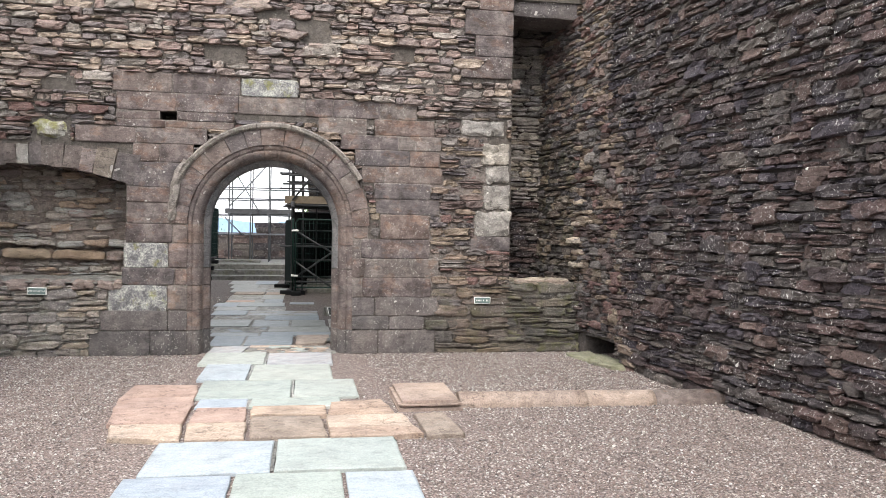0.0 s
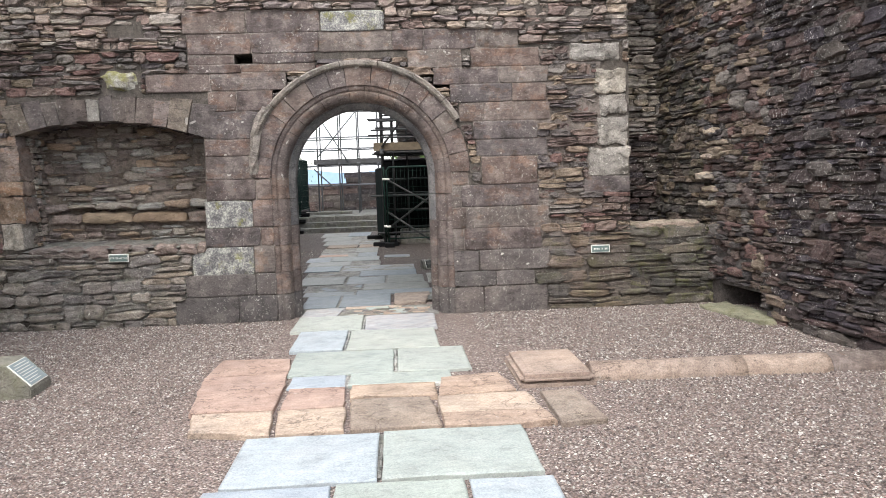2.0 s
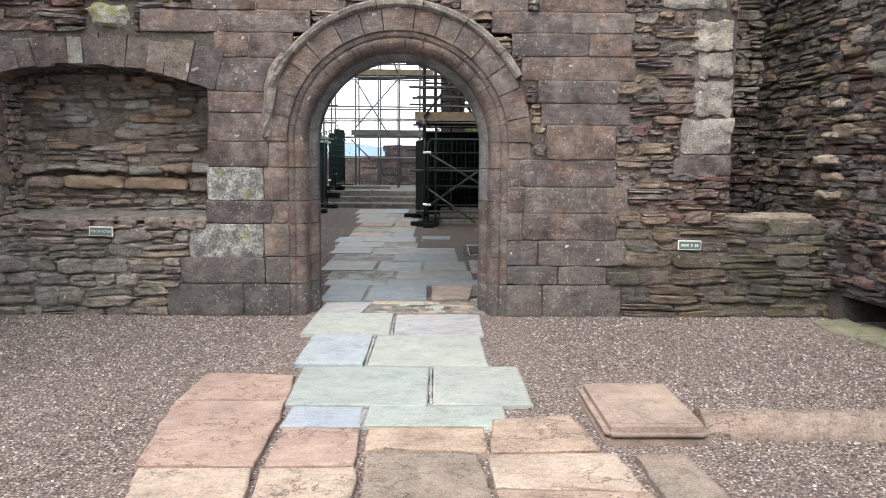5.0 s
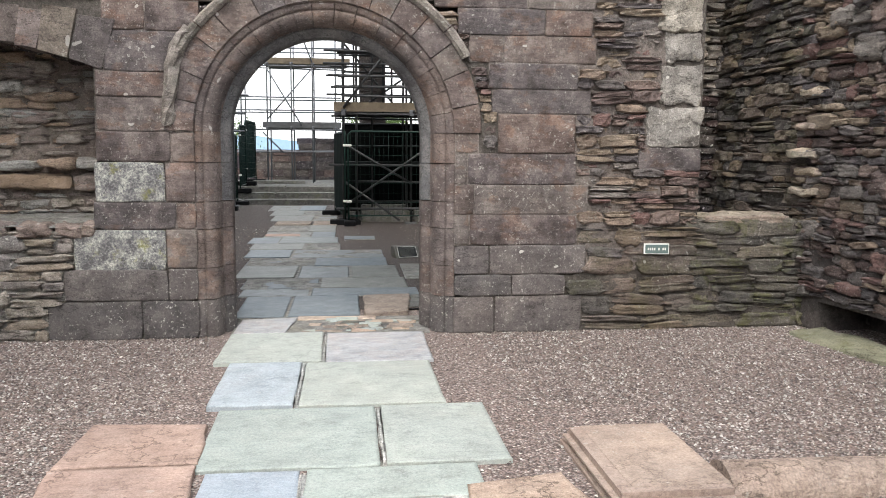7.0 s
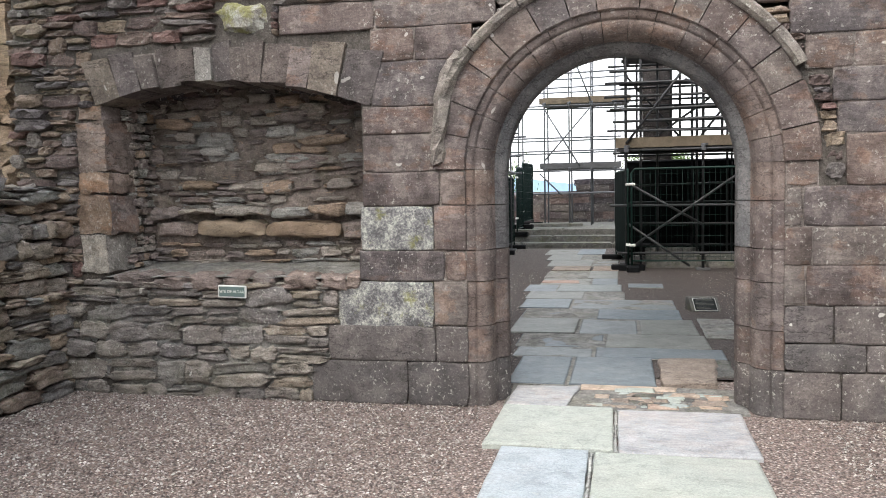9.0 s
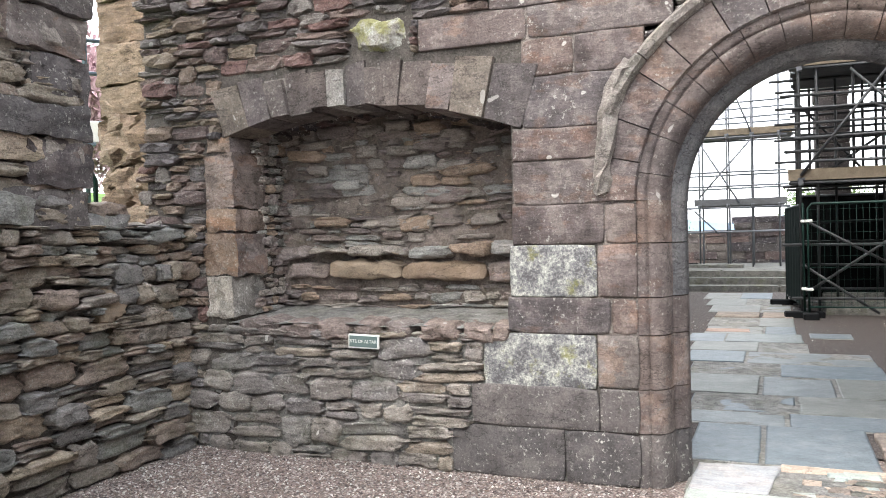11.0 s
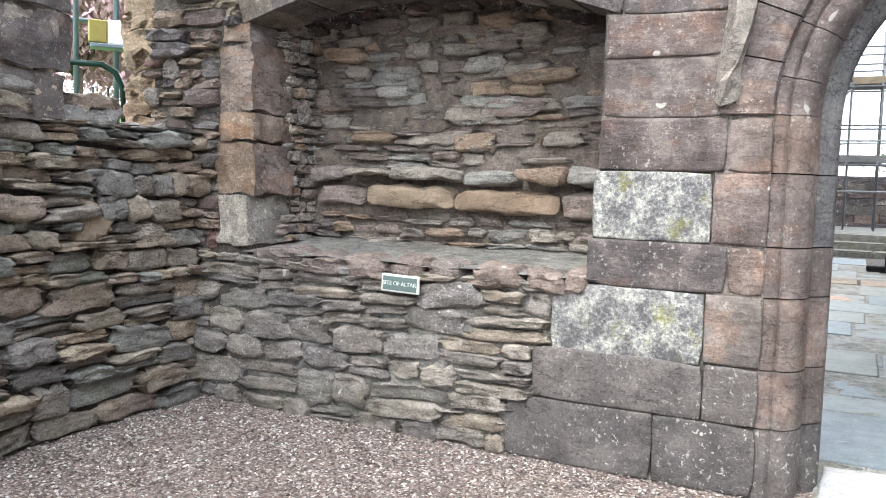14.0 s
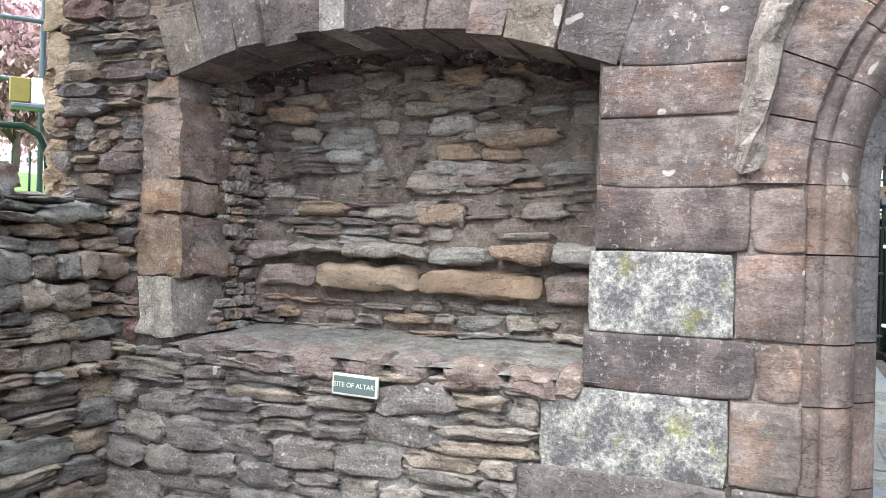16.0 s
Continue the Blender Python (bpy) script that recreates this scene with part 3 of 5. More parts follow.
BASE_ROWS = [(0.33, 0.6, (-2.17, -1.33, -1.085)), (0.0, 0.33, (-2.31, -1.55, -1.085)), (0.0, 0.33, (1.085, 1.45, 2.24)), (0.33, 0.52, (1.085, 1.6, 2.09)), (0.52, 0.78, (1.085, 1.4, 2.27))]
dressed(wall_north, BASE_ROWS, ASHLAR_DARK, 7, 0.02)
dressed(wall_north, [(1.16, 1.49, (-1.89, -1.33)), (0.58, 0.93, (-2.08, -1.34)), (3.46, 3.7, (-0.42, 0.34))], LICHEN_STONE, 8, 0.022)
QUOINS = [(2.88, 3.3, 2.0, 2.38), (2.78, 3.31, 1.63, 2.0), (2.92, 3.28, 2.38, 2.64), (2.86, 3.28, 2.64, 2.94), (2.56, 3.22, 3.03, 3.27)]
dressed(wall_north, [(1.43, 1.64, (2.72, 3.3)), (3.85, 4.15, (2.55, 3.28)), (4.15, 4.45, (2.75, 3.3)), (4.45, 4.8, (2.6, 3.3)), (4.8, 5.15, (2.8, 3.3))], ASHLAR, 10, 0.03)

holes = [(j[0], j[-1], a, b) for a, b, j in ASHLAR_ROWS + LEFT_ROWS + BASE_ROWS]
holes += [(-1.89, -1.33, 1.16, 1.49), (-2.08, -1.34, 0.58, 0.93), (-3.03, -2.55, 2.81, 3.07), (-0.42, 0.34, 3.46, 3.7), (2.9, 3.4, 1.64, 2.95), (2.78, 3.4, 1.64, 2.0), (2.56, 3.22, 3.03, 3.27), (2.72, 3.4, 1.43, 1.64), (2.55, 3.3, 3.85, 4.15), (2.75, 3.3, 4.15, 4.45), (2.6, 3.3, 4.45, 4.8), (2.8, 3.3, 4.8, 5.15)]
holes += [(-0.9, -0.35, 3.96, 4.1), (0.1, 0.75, 4.25, 4.48), (-0.25, 0.2, 4.5, 4.66), (-2.9, -2.5, 3.5, 3.6), (1.6, 1.9, 4.0, 4.14), (-4.28, -1.79, 0.97, 2.32), (-4.12, -1.79, 2.3, 2.74), (-1.1, 1.1, 0, CZ), (3.3, 4.6, 1.0, 5.0)]
lay = Masonry(wall_north, RUBBLE_LOW, 21, lambda u, z: u < -1.5, 140, ROUND_SHAPES, smooth=True)
lay.fill(-4.55, 0.0, 0.0, 0.93, (0.09, 0.2), (0.16, 0.4), (0.01, 0.05), holes, (CX, CZ, 1.34), gap=0.012, split=0.4)
lay.close("grey brown slate rubble with lichen at the wall's foot")
lay = Masonry(wall_north, RUBBLE_BROWN, 27, None, 60, ROUND_SHAPES, smooth=True)
lay.fill(0.0, 3.3, 0.0, 0.93, (0.07, 0.19), (0.2, 0.6), (0.0, 0.05), holes, (CX, CZ, 1.34))
lay.close("dark damp rubble at the wall's foot")
lay = Masonry(wall_north, GREEN_RUBBLE, 23, None, 60, ROUND_SHAPES, smooth=True)
lay.fill(3.25, 4.4, 0.0, 1.0, (0.06, 0.16), (0.2, 0.5), (0.0, 0.05), split=0.4)
lay.close("moss-green slate rubble in the damp corner")
lay = Masonry(wall_north, RUBBLE, 22, lambda u, z: z < 3.2, 150)
lay.fill(-4.8, 3.3, 0.95, 3.3, (0.05, 0.13), (0.12, 0.36), (0.0, 0.07), holes, (CX, CZ, 1.34), split=0.45)
lay.close("dark slate rubble with thin courses")
lay = Masonry(wall_north, RUBBLE_PALE, 29, lambda u, z: z < 4.2, 100)
lay.fill(-4.8, 3.3, 3.3, TOP, (0.05, 0.13), (0.11, 0.34), (0.0, 0.085), holes, wave=0.06, split=0.4)
lay.scatter(-4.5, 3.0, 3.9, TOP - 0.2, 26, (0.25, 0.6), (0.1, 0.17), (0.06, 0.1))
lay.close("brown and tan split slate rubble")

# doorway arch: outer voussoirs, moulded inner order, grey soffit order, hood mould
ORDER_1 = [(1.08, 0.2), (1.08, -0.012), (1.09, -0.03), (1.2, -0.034), (1.31, -0.034), (1.322, -0.02), (1.322, 0.2)]
ORDER_2 = [(1.1, 0.3), (1.1, 0.002), (1.085, -0.003), (1.045, 0.0), (1.028, 0.012), (1.022, 0.03), (1.014, 0.014), (1.0, 0.01), (0.965, 0.024), (0.93, 0.058), (0.91, 0.1), (0.9, 0.2), (0.882, 0.215), (0.878, 0.45), (1.06, 0.45)]
ORDER_3 = [(0.96, 0.2), (0.885, 0.19), (0.832, 0.25), (0.822, 0.272), (0.82, 1.05), (0.96, 1.05)]
HOOD_PROFILE = [(1.305, 0.03), (1.305, -0.06), (1.325, -0.095), (1.362, -0.1), (1.383, -0.075), (1.386, 0.03)]


def swept(name, profile, places, material, parent, seed, wear=0.0025):
    """A moulded stone: a profile (distance from the axis, depth) carried through places (axis x, axis z, direction)."""
    r = random.Random(seed)
    lift = r.uniform(-1, 1) * wear * 1.5
    bm = bmesh.new()
    rings = []
    for ox, oz, dx, dz in places:
        rings.append([bm.verts.new((ox + dx * p, q + lift + r.uniform(-1, 1) * wear, oz + dz * p)) for p, q in profile])
    n = len(profile)
    for a, b in zip(rings, rings[1:]):
        for k in range(n):
            bm.faces.new((a[k], a[(k + 1) % n], b[(k + 1) % n], b[k])).smooth = n > 8
    bm.faces.new([bm.verts.new(v.co) for v in rings[0][::-1]])
    bm.faces.new([bm.verts.new(v.co) for v in rings[-1]])
    bmesh.ops.recalc_face_normals(bm, faces=bm.faces[:])
    return part(name, bm, material, parent)


def ring_stone(name, profile, a0, a1, material, parent, seed, gap=0.0022, wear=0.0025):
    a0, a1 = a0 + gap, a1 - gap
    return swept(name, profile, [(CX, CZ, math.cos(a0 + (a1 - a0) * k / 5), math.sin(a0 + (a1 - a0) * k / 5)) for k in range(6)], material, parent, seed, wear)


def rough_block(name, x0, x1, y0, y1, z0, z1, material, parent, seed, amp=0.02, cuts=6, soft=0.25):
    """A weathered block: a finely cut box with worn corners and an uneven skin."""
    bm = bmesh.new()
    bmesh.ops.create_cube(bm, size=2.0)
    bmesh.ops.subdivide_edges(bm, edges=bm.edges[:], cuts=cuts, use_grid_fill=True)
    size = Vector(((x1 - x0) / 2, (y1 - y0) / 2, (z1 - z0) / 2))
    mid = Vector(((x0 + x1) / 2, (y0 + y1) / 2, (z0 + z1) / 2))
    off = Vector((seed * 1.7, seed * 0.9, seed * 2.3))
    for v in bm.verts:
        c = v.co.copy()
        far = sorted(abs(t) for t in c)
        k = 1 - soft * 1.3 * max(0.0, far[1] - 0.55) * max(0.0, far[2] - 0.55)
        p = mid + Vector((c.x * size.x, c.y * size.y, c.z * size.z)) * k
        v.co = p + amp * noise.noise_vector(p * 7 + off) + amp * 0.5 * noise.noise_vector(p * 21 + off)
    for f in bm.faces:
        f.smooth = True
    bm.normal_update()
    for e in bm.edges:
        e.smooth = e.calc_face_angle(0.0) < 0.55
    return part(name, bm, material, parent)


def joints(n, jitter, seed, low=-0.012):
    r = random.Random(seed)
    return [-low + (math.pi + 2 * low) * k / n + (r.uniform(-jitter, jitter) if 0 < k < n else 0) for k in range(n + 1)]


door_arch = obj("door_arch", None, label="round-headed doorway arch of moulded red sandstone", category="doorway", kind="structure")
js = joints(15, 0.03, 3)
for k, (a, b) in enumerate(zip(js, js[1:])):
    ring_stone("voussoir", ORDER_1, a, b, ASHLAR, door_arch, k, 0.003, 0.004)
js = joints(17, 0.03, 4)
for k, (a, b) in enumerate(zip(js, js[1:])):
    ring_stone("moulded_voussoir", ORDER_2, a, b, JAMB, door_arch, 50 + k)
js = joints(13, 0.03, 5)
for k, (a, b) in enumerate(zip(js, js[1:])):
    ring_stone("soffit_stone", [(p, min(q, 0.4)) for p, q in ORDER_3], a, b, GREY_DRESSED, door_arch, 90 + k, 0.0005, 0.0015)
js = joints(9, 0.02, 6, 0.0)
for k, (a, b) in enumerate(zip(js, js[1:])):
    if 0.5 < (a + b) / 2 < 2.72:
        ring_stone("hood_mould", HOOD_PROFILE, max(a, 0.5), min(b, 2.63), HOOD, door_arch, 130 + k, 0.004, 0.009)
heights = [0.0, 0.33, 0.6, 0.93, 1.16, 1.49, 1.75]
for sx in (-1, 1):
    for k, (z0, z1) in enumerate(zip(heights, heights[1:])):
        low = z1 < 0.4
        ends = [(CX, z0 + 0.003, sx, 0), (CX, (z0 + z1) / 2, sx, 0), (CX, z1 - 0.003, sx, 0)]
        swept("moulded_jamb", ORDER_2, ends, ASHLAR_DARK if low else JAMB, door_arch, 220 + k)
        swept("inner_jamb", [(p, min(q, 0.36)) for p, q in ORDER_3], ends, ASHLAR_DARK if low else JAMB if z1 < 1.2 else GREY_DRESSED, door_arch, 240 + k)
# broken label stop of the hood
bm = tube_bm([(-1.09, -0.03, 2.56), (-1.14, -0.05, 2.5), (-1.2, -0.055, 2.4), (-1.235, -0.05, 2.28), (-1.25, -0.05, 2.15), (-1.27, -0.05, 2.0), (-1.28, -0.045, 1.88), (-1.285, -0.03, 1.8)], 0.06, 7)
for v in bm.verts:
    v.co += 0.04 * noise.noise_vector(v.co * 8) + 0.025 * noise.noise_vector(v.co * 23)
for f in bm.faces:
    f.smooth = False
part("label_stop", bm, HOOD, door_arch, "broken lichen-grey label stop")

for k, (x0, x1, z0, z1) in enumerate(QUOINS):
    rough_block("corner_quoin", x0, x1, -0.035 - 0.012 * (k % 2), 0.3, z0 + 0.006, z1 - 0.006, WHITE_STONE, wall_north, 610 + k, 0.035, 10, 0.35)
rough_block("lichen_boulder", -3.0, -2.58, -0.04, 0.2, 2.83, 3.04, GOLD_LICHEN, wall_north, 620, 0.035, 10, 0.85)

# ---- pointing between the dressed blocks ----
part("pointing", boxes_bm([(j[0] + 0.004, j[-1] - 0.004, -0.0095, 0.03, a + 0.0006 * k, b + 0.0006 * k) for k, (a, b, j) in enumerate(ASHLAR_ROWS + LEFT_ROWS)]), MORTAR_LIGHT, wall_north, "pale lime pointing")
uneven_sheet("base_mortar", -4.5, -1.5, 0.0, 0.92, 0.0, 0.014, MORTAR_GREY, wall_north, "grey mortar between the rubble")

uneven_sheet("side_mortar", 2.1, 2.95, 0.55, 3.2, -0.006, 0.014, MORTAR_LIGHT, wall_north, "brown mortar between the rubble")

# ---- altar niche ----
niche = obj("altar_niche", None, label="blind arched wall recess with rubble back and sill", category="niche", kind="structure")
def niche_low(x):
    s = (x + 4.08) / 2.29
    return 2.34 - 0.1 * s + 0.185 * 4 * s * (1 - s)
xs = [-4.08, -3.86, -3.66, -3.5, -3.33, -3.18, -3.04, -2.9, -2.78, -2.65, -2.45, -2.28, -2.05, -1.79]
for k, (a, b) in enumerate(zip(xs, xs[1:])):
    lean = lambda x: x + (x + 2.93) * 0.1
    top = lambda x: niche_low(x) * 0.45 + 0.55 * 2.45 + 0.28
    up = 0.035 * math.sin(k * 2.4)
    rise = 0.007 * math.sin(k * 3.7)
    prism("arch_stone", [(a + 0.003, niche_low(a) + rise), (b - 0.003, niche_low(b) + rise), (lean(b) - 0.004, top(b) + up), (lean(a) + 0.004, top(a) + up * 0.6)], -0.03 - 0.012 * (k % 3), 0.36, WHITE_STONE if k == 5 else NICHE_JAMB if k == 10 else VOUSSOIR, niche, 0.011, 300 + k, 0.016)
    prism("arch_mortar", [(a, niche_low(a) + 0.014), (b, niche_low(b) + 0.014), (lean(b), top(b) - 0.01), (lean(a), top(a) - 0.01)], -0.012, 0.4, MORTAR_LIGHT, niche, 0.0, 1, 0)
# soffit slates take the dark stone to paint the deep shade under the arch
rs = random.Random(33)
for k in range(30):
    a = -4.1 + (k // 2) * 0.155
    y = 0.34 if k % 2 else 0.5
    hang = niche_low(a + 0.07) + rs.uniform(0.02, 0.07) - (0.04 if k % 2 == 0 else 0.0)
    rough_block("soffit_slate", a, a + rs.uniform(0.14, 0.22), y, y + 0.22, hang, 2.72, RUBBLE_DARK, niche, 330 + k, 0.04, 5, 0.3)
for k, (z0, z1, x0, x1, mat) in enumerate([(0.99, 1.3, -4.28, -4.03, WHITE_STONE), (1.3, 1.63, -4.3, -4.0, NICHE_JAMB), (1.63, 1.8, -4.27, -4.01, NICHE_JAMB), (1.8, 2.22, -4.28, -4.02, NICHE_JAMB), (2.22, 2.33, -4.25, -4.04, NICHE_JAMB)]):
    rough_block("niche_jamb", x0, x1, -0.03 + 0.012 * (k % 2), 0.36, z0 + 0.004, z1 - 0.004, mat, niche, 350 + k, 0.024, 10, 0.08)
uneven_sheet("back_mortar", -4.15, -1.82, 0.93, 2.66, 0.662, 0.03, MORTAR_NICHE, niche, "uneven brown mortar of the recess")
lay = Masonry(niche, NICHE_STONE, 31, None, 200, ROUND_SHAPES, smooth=True)
lay.fill(-4.1, -1.85, 0.97, 1.22, (0.05, 0.09), (0.1, 0.34), (0.0, 0.05), base=0.66, gap=0.03, wave=0.05)
lay.fill(-4.1, -1.85, 1.52, 2.6, (0.05, 0.13), (0.1, 0.32), (-0.025, 0.05), base=0.66, wave=0.1, gap=0.022, split=0.4)
lay.scatter(-3.9, -2.0, 1.6, 2.4, 24, (0.18, 0.42), (0.06, 0.12), (0.03, 0.07), 0.07, 0.66)
lay.close("dark rubble at the back of the recess")
side = obj("niche_reveal", None, niche, Matrix(((0, -1, 0, -4.03), (1, 0, 0, 0), (0, 0, 1, 0), (0, 0, 0, 1))))
lay = Masonry(side, NICHE_STONE, 32, None, 60)
lay.fill(0.34, 0.7, 0.98, 2.45, (0.05, 0.1), (0.08, 0.2), (0.0, 0.04))
lay.close("rubble reveal")
part("reveal_core", boxes_bm([(-4.05, -4.04, 0.3, 0.95, 0.95, 2.45)]), MORTAR, niche)
for k, (x0, x1, z0, z1, y) in enumerate([(-3.95, -3.6, 1.25, 1.38, 0.59), (-3.57, -2.93, 1.25, 1.39, 0.54), (-2.92, -2.26, 1.235, 1.37, 0.545), (-2.25, -1.86, 1.22, 1.36, 0.55)]):
    rough_block("back_course", x0, x1, y, 0.72, z0, z1, TAN_STONE if k in (1, 2) else NICHE_JAMB if k == 3 else NICHE_STONE, niche, 420 + k, 0.024, 11, 0.55)
rr = random.Random(8)
x = -4.1
while x < -1.9:
    w = rr.uniform(0.3, 0.6)
    rough_block("ledge_slate", x, min(x + w, -1.88), 0.46 + rr.uniform(0, 0.08), 0.7, 1.42 + rr.uniform(-0.02, 0.03), 1.485 + rr.uniform(-0.01, 0.03), NICHE_STONE, niche, int(x * 100) + 700, 0.026, 6, 0.5)
    x += w + 0.01
bm = bmesh.new()
bmesh.ops.create_grid(bm, x_segments=40, y_segments=16, size=0.5)
for v in bm.verts:
    v.co = Vector((-2.95 + v.co.x * 2.24, 0.33 + v.co.y * 0.72, 0.955 + 0.07 * (v.co.y + 0.5) + 0.018 * noise.noise(Vector((v.co.x * 9, v.co.y * 5, 0)))))
part("altar_top", bm, MORTAR_GREY, niche, "mortared altar ledge")
rr = random.Random(19)
x = -4.02
while x < -1.95:
    w = rr.uniform(0.2, 0.46)
    rough_block("altar_edge", x, min(x + w, -1.9), -0.035 - rr.uniform(0, 0.025), 0.3, 0.845 + rr.uniform(-0.02, 0.02), 0.985 + rr.uniform(-0.015, 0.01), SILL_EDGE, niche, int(x * 77) + 900, 0.035, 8, 0.6)
    x += w + 0.008

# ---- right wall ----
ER = Vector((0.086, -0.996, 0)).normalized()
RW = Matrix(((ER.x, -ER.y, 0, 4.33), (ER.y, ER.x, 0, 0), (0, 0, 1, 0), (0, 0, 0, 1)))
wall_east = obj("wall_east", None, matrix=RW, label="tall dark slate rubble wall with pale lichen spots", category="wall", kind="structure")
part("wall_core", boxes_bm([(-1.7, 15, 0.004, 1.0, 0.28, TOP), (-1.7, 0.25, 0.004, 1.0, 0, 0.28), (0.25, 1.5, 0.55, 1.0, 0, 0.3), (1.5, 15, 0.004, 1.0, 0, 0.28)]), MORTAR_DARK, wall_east)
lay = Masonry(wall_east, RUBBLE, 41, lambda u, z: u > 0, 140, ROUND_SHAPES, smooth=True)
lay.fill(-0.1, 1.4, 0.3, 3.2, (0.06, 0.14), (0.1, 0.3), (0.0, 0.08), wave=0.05)
lay.scatter(0.1, 1.3, 0.5, 3.0, 14, (0.18, 0.34), (0.12, 0.2), (0.05, 0.1))
lay.fill(1.35, 1.75, 0.0, 0.3, (0.06, 0.14), (0.12, 0.34), (0.0, 0.08))
lay.close("brown mossy rubble")
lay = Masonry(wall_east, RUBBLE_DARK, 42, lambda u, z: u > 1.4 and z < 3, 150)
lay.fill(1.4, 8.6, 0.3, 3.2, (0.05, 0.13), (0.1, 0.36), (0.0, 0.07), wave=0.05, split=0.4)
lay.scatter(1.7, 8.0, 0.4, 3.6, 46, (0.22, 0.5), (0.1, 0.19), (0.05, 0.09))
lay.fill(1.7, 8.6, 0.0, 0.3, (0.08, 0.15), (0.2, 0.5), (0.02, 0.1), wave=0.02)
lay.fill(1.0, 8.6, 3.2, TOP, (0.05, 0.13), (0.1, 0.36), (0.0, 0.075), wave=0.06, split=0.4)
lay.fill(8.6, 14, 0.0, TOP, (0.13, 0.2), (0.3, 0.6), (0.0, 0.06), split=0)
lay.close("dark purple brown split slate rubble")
lay = Masonry(wall_east, RUBBLE, 44, None, 60)
lay.fill(-1.6, 1.0, 3.2, TOP, (0.05, 0.13), (0.1, 0.36), (0.0, 0.075), wave=0.05, split=0.4)
lay.close("reddish brown rubble by the corner opening")
lay = Masonry(wall_east, RUBBLE_BROWN, 46, None, 60)
lay.fill(-1.6, 0.0, 0.9, 3.2, (0.06, 0.13), (0.14, 0.4), (0.0, 0.07))
lay.close("dark rubble inside the corner opening")
for k, (z, reach) in enumerate([(1.22, 0.16), (1.4, 0.1), (1.56, 0.2), (1.8, 0.12), (2.1, 0.1)]):
    rough_block("toothing_stone", -0.1, 0.22, -reach, 0.2, z, z + 0.075, RUBBLE_MOSSY, wall_east, 850 + k, 0.03, 5, 0.5)
# back of the corner slit
wall_slit = obj("wall_slit", None, matrix=pose(3.0, 1.55, 0, 0, 0, 0), label="rubble wall behind the tall corner opening, lower part darkened as shade", category="wall", kind="structure")
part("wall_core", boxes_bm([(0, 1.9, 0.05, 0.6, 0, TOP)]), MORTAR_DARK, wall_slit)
# dark stone below 2.2 m paints the shade deep in the opening
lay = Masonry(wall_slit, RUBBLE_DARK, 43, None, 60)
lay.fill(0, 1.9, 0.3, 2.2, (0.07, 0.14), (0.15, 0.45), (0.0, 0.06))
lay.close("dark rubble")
# paler stone above paints the light that falls in from the top
lay = Masonry(wall_slit, RUBBLE_LOW, 45, None, 60)
lay.fill(0, 1.9, 2.2, TOP, (0.07, 0.16), (0.15, 0.45), (0.0, 0.06))
lay.close("grey lichened rubble higher up, paler as if lit from above")

rough_block("slit_lintel", 3.28, 4.5, 0.1, 0.9, 4.78, 5.05, ASHLAR_DARK, wall_north, 801, 0.03)
rough_block("slit_sill", 3.35, 4.2, -0.03, 0.45, 0.96, 1.04, RUBBLE_MOSSY, wall_north, 802, 0.03)
rough_block("corbel_stone", 3.22, 3.42, 0.0, 0.4, 3.72, 3.86, JAMB, wall_north, 803, 0.015)

# ---- left wall ----
EL = Vector((-0.05, 0.999, 0)).normalized()
LW = Matrix(((EL.x, -EL.y, 0, -4.36), (EL.y, EL.x, 0, -1.9), (0, 0, 1, 0), (0, 0, 0, 1)))
wall_west = obj("wall_west", None, matrix=LW, label="broken rubble side wall with an open window gap", category="wall", kind="structure")
part("wall_core", boxes_bm([(-12.2, -3.0, 0.025, 0.9, 0, 3.2), (-3.0, 0.82, 0.025, 0.9, 0, TOP), (0.82, 1.5, 0.025, 0.9, 0, 1.68), (1.5, 2.0, 0.025, 0.9, 0, 1.6)]), MORTAR, wall_west)
lay = Masonry(wall_west, RUBBLE_MOSSY, 51, lambda u, z: True, 220, ROUND_SHAPES, smooth=True)
lay.fill(0.0, 1.98, 0.0, 0.8, (0.1, 0.22), (0.18, 0.42), (0.0, 0.08), wave=0.06)
lay.fill(0.0, 1.98, 0.8, 1.68, (0.06, 0.15), (0.1, 0.3), (0.0, 0.11), wave=0.08)
lay.fill(0.0, 0.8, 1.68, 4.2, (0.08, 0.2), (0.18, 0.45), (0.0, 0.07))
lay.fill(-3.0, 0.0, 0.0, 4.2, (0.08, 0.2), (0.18, 0.5), (0.0, 0.07))
# unseen stretch, kept to 3.2 m to let in more sky light
lay.fill(-12, -3.0, 0.0, 3.2, (0.13, 0.22), (0.3, 0.6), (0.0, 0.06), split=0)
lay.close("brown rubble")
# unseen plain walls: one closes the court, the nave pair blocks sky light
added_nave_wall = obj("wall_nave", None, label="tall plain rubble walls added out of view to dim the roofless nave", category="wall", kind="structure")
part("wall_core", boxes_bm([(-5.2, -4.3, 3.2, 16.8, 0, 12.0), (5.0, 5.9, 1.5, 16.8, 0, 12.0)]), RUBBLE_DARK, added_nave_wall)
# out of view behind the camera; low so the sky lights the door wall
wall_south = obj("wall_south", None, label="unseen plain rubble wall closing the court, kept low for sky light", category="wall", kind="structure")
part("wall_core", boxes_bm([(-6, 7, -14.6, -14, 0, 3.0)]), RUBBLE, wall_south)

# ---- paving ----
path = obj("paved_path", None, label="pale riven flagstone path crossing the gravel court", category="path", kind="structure")


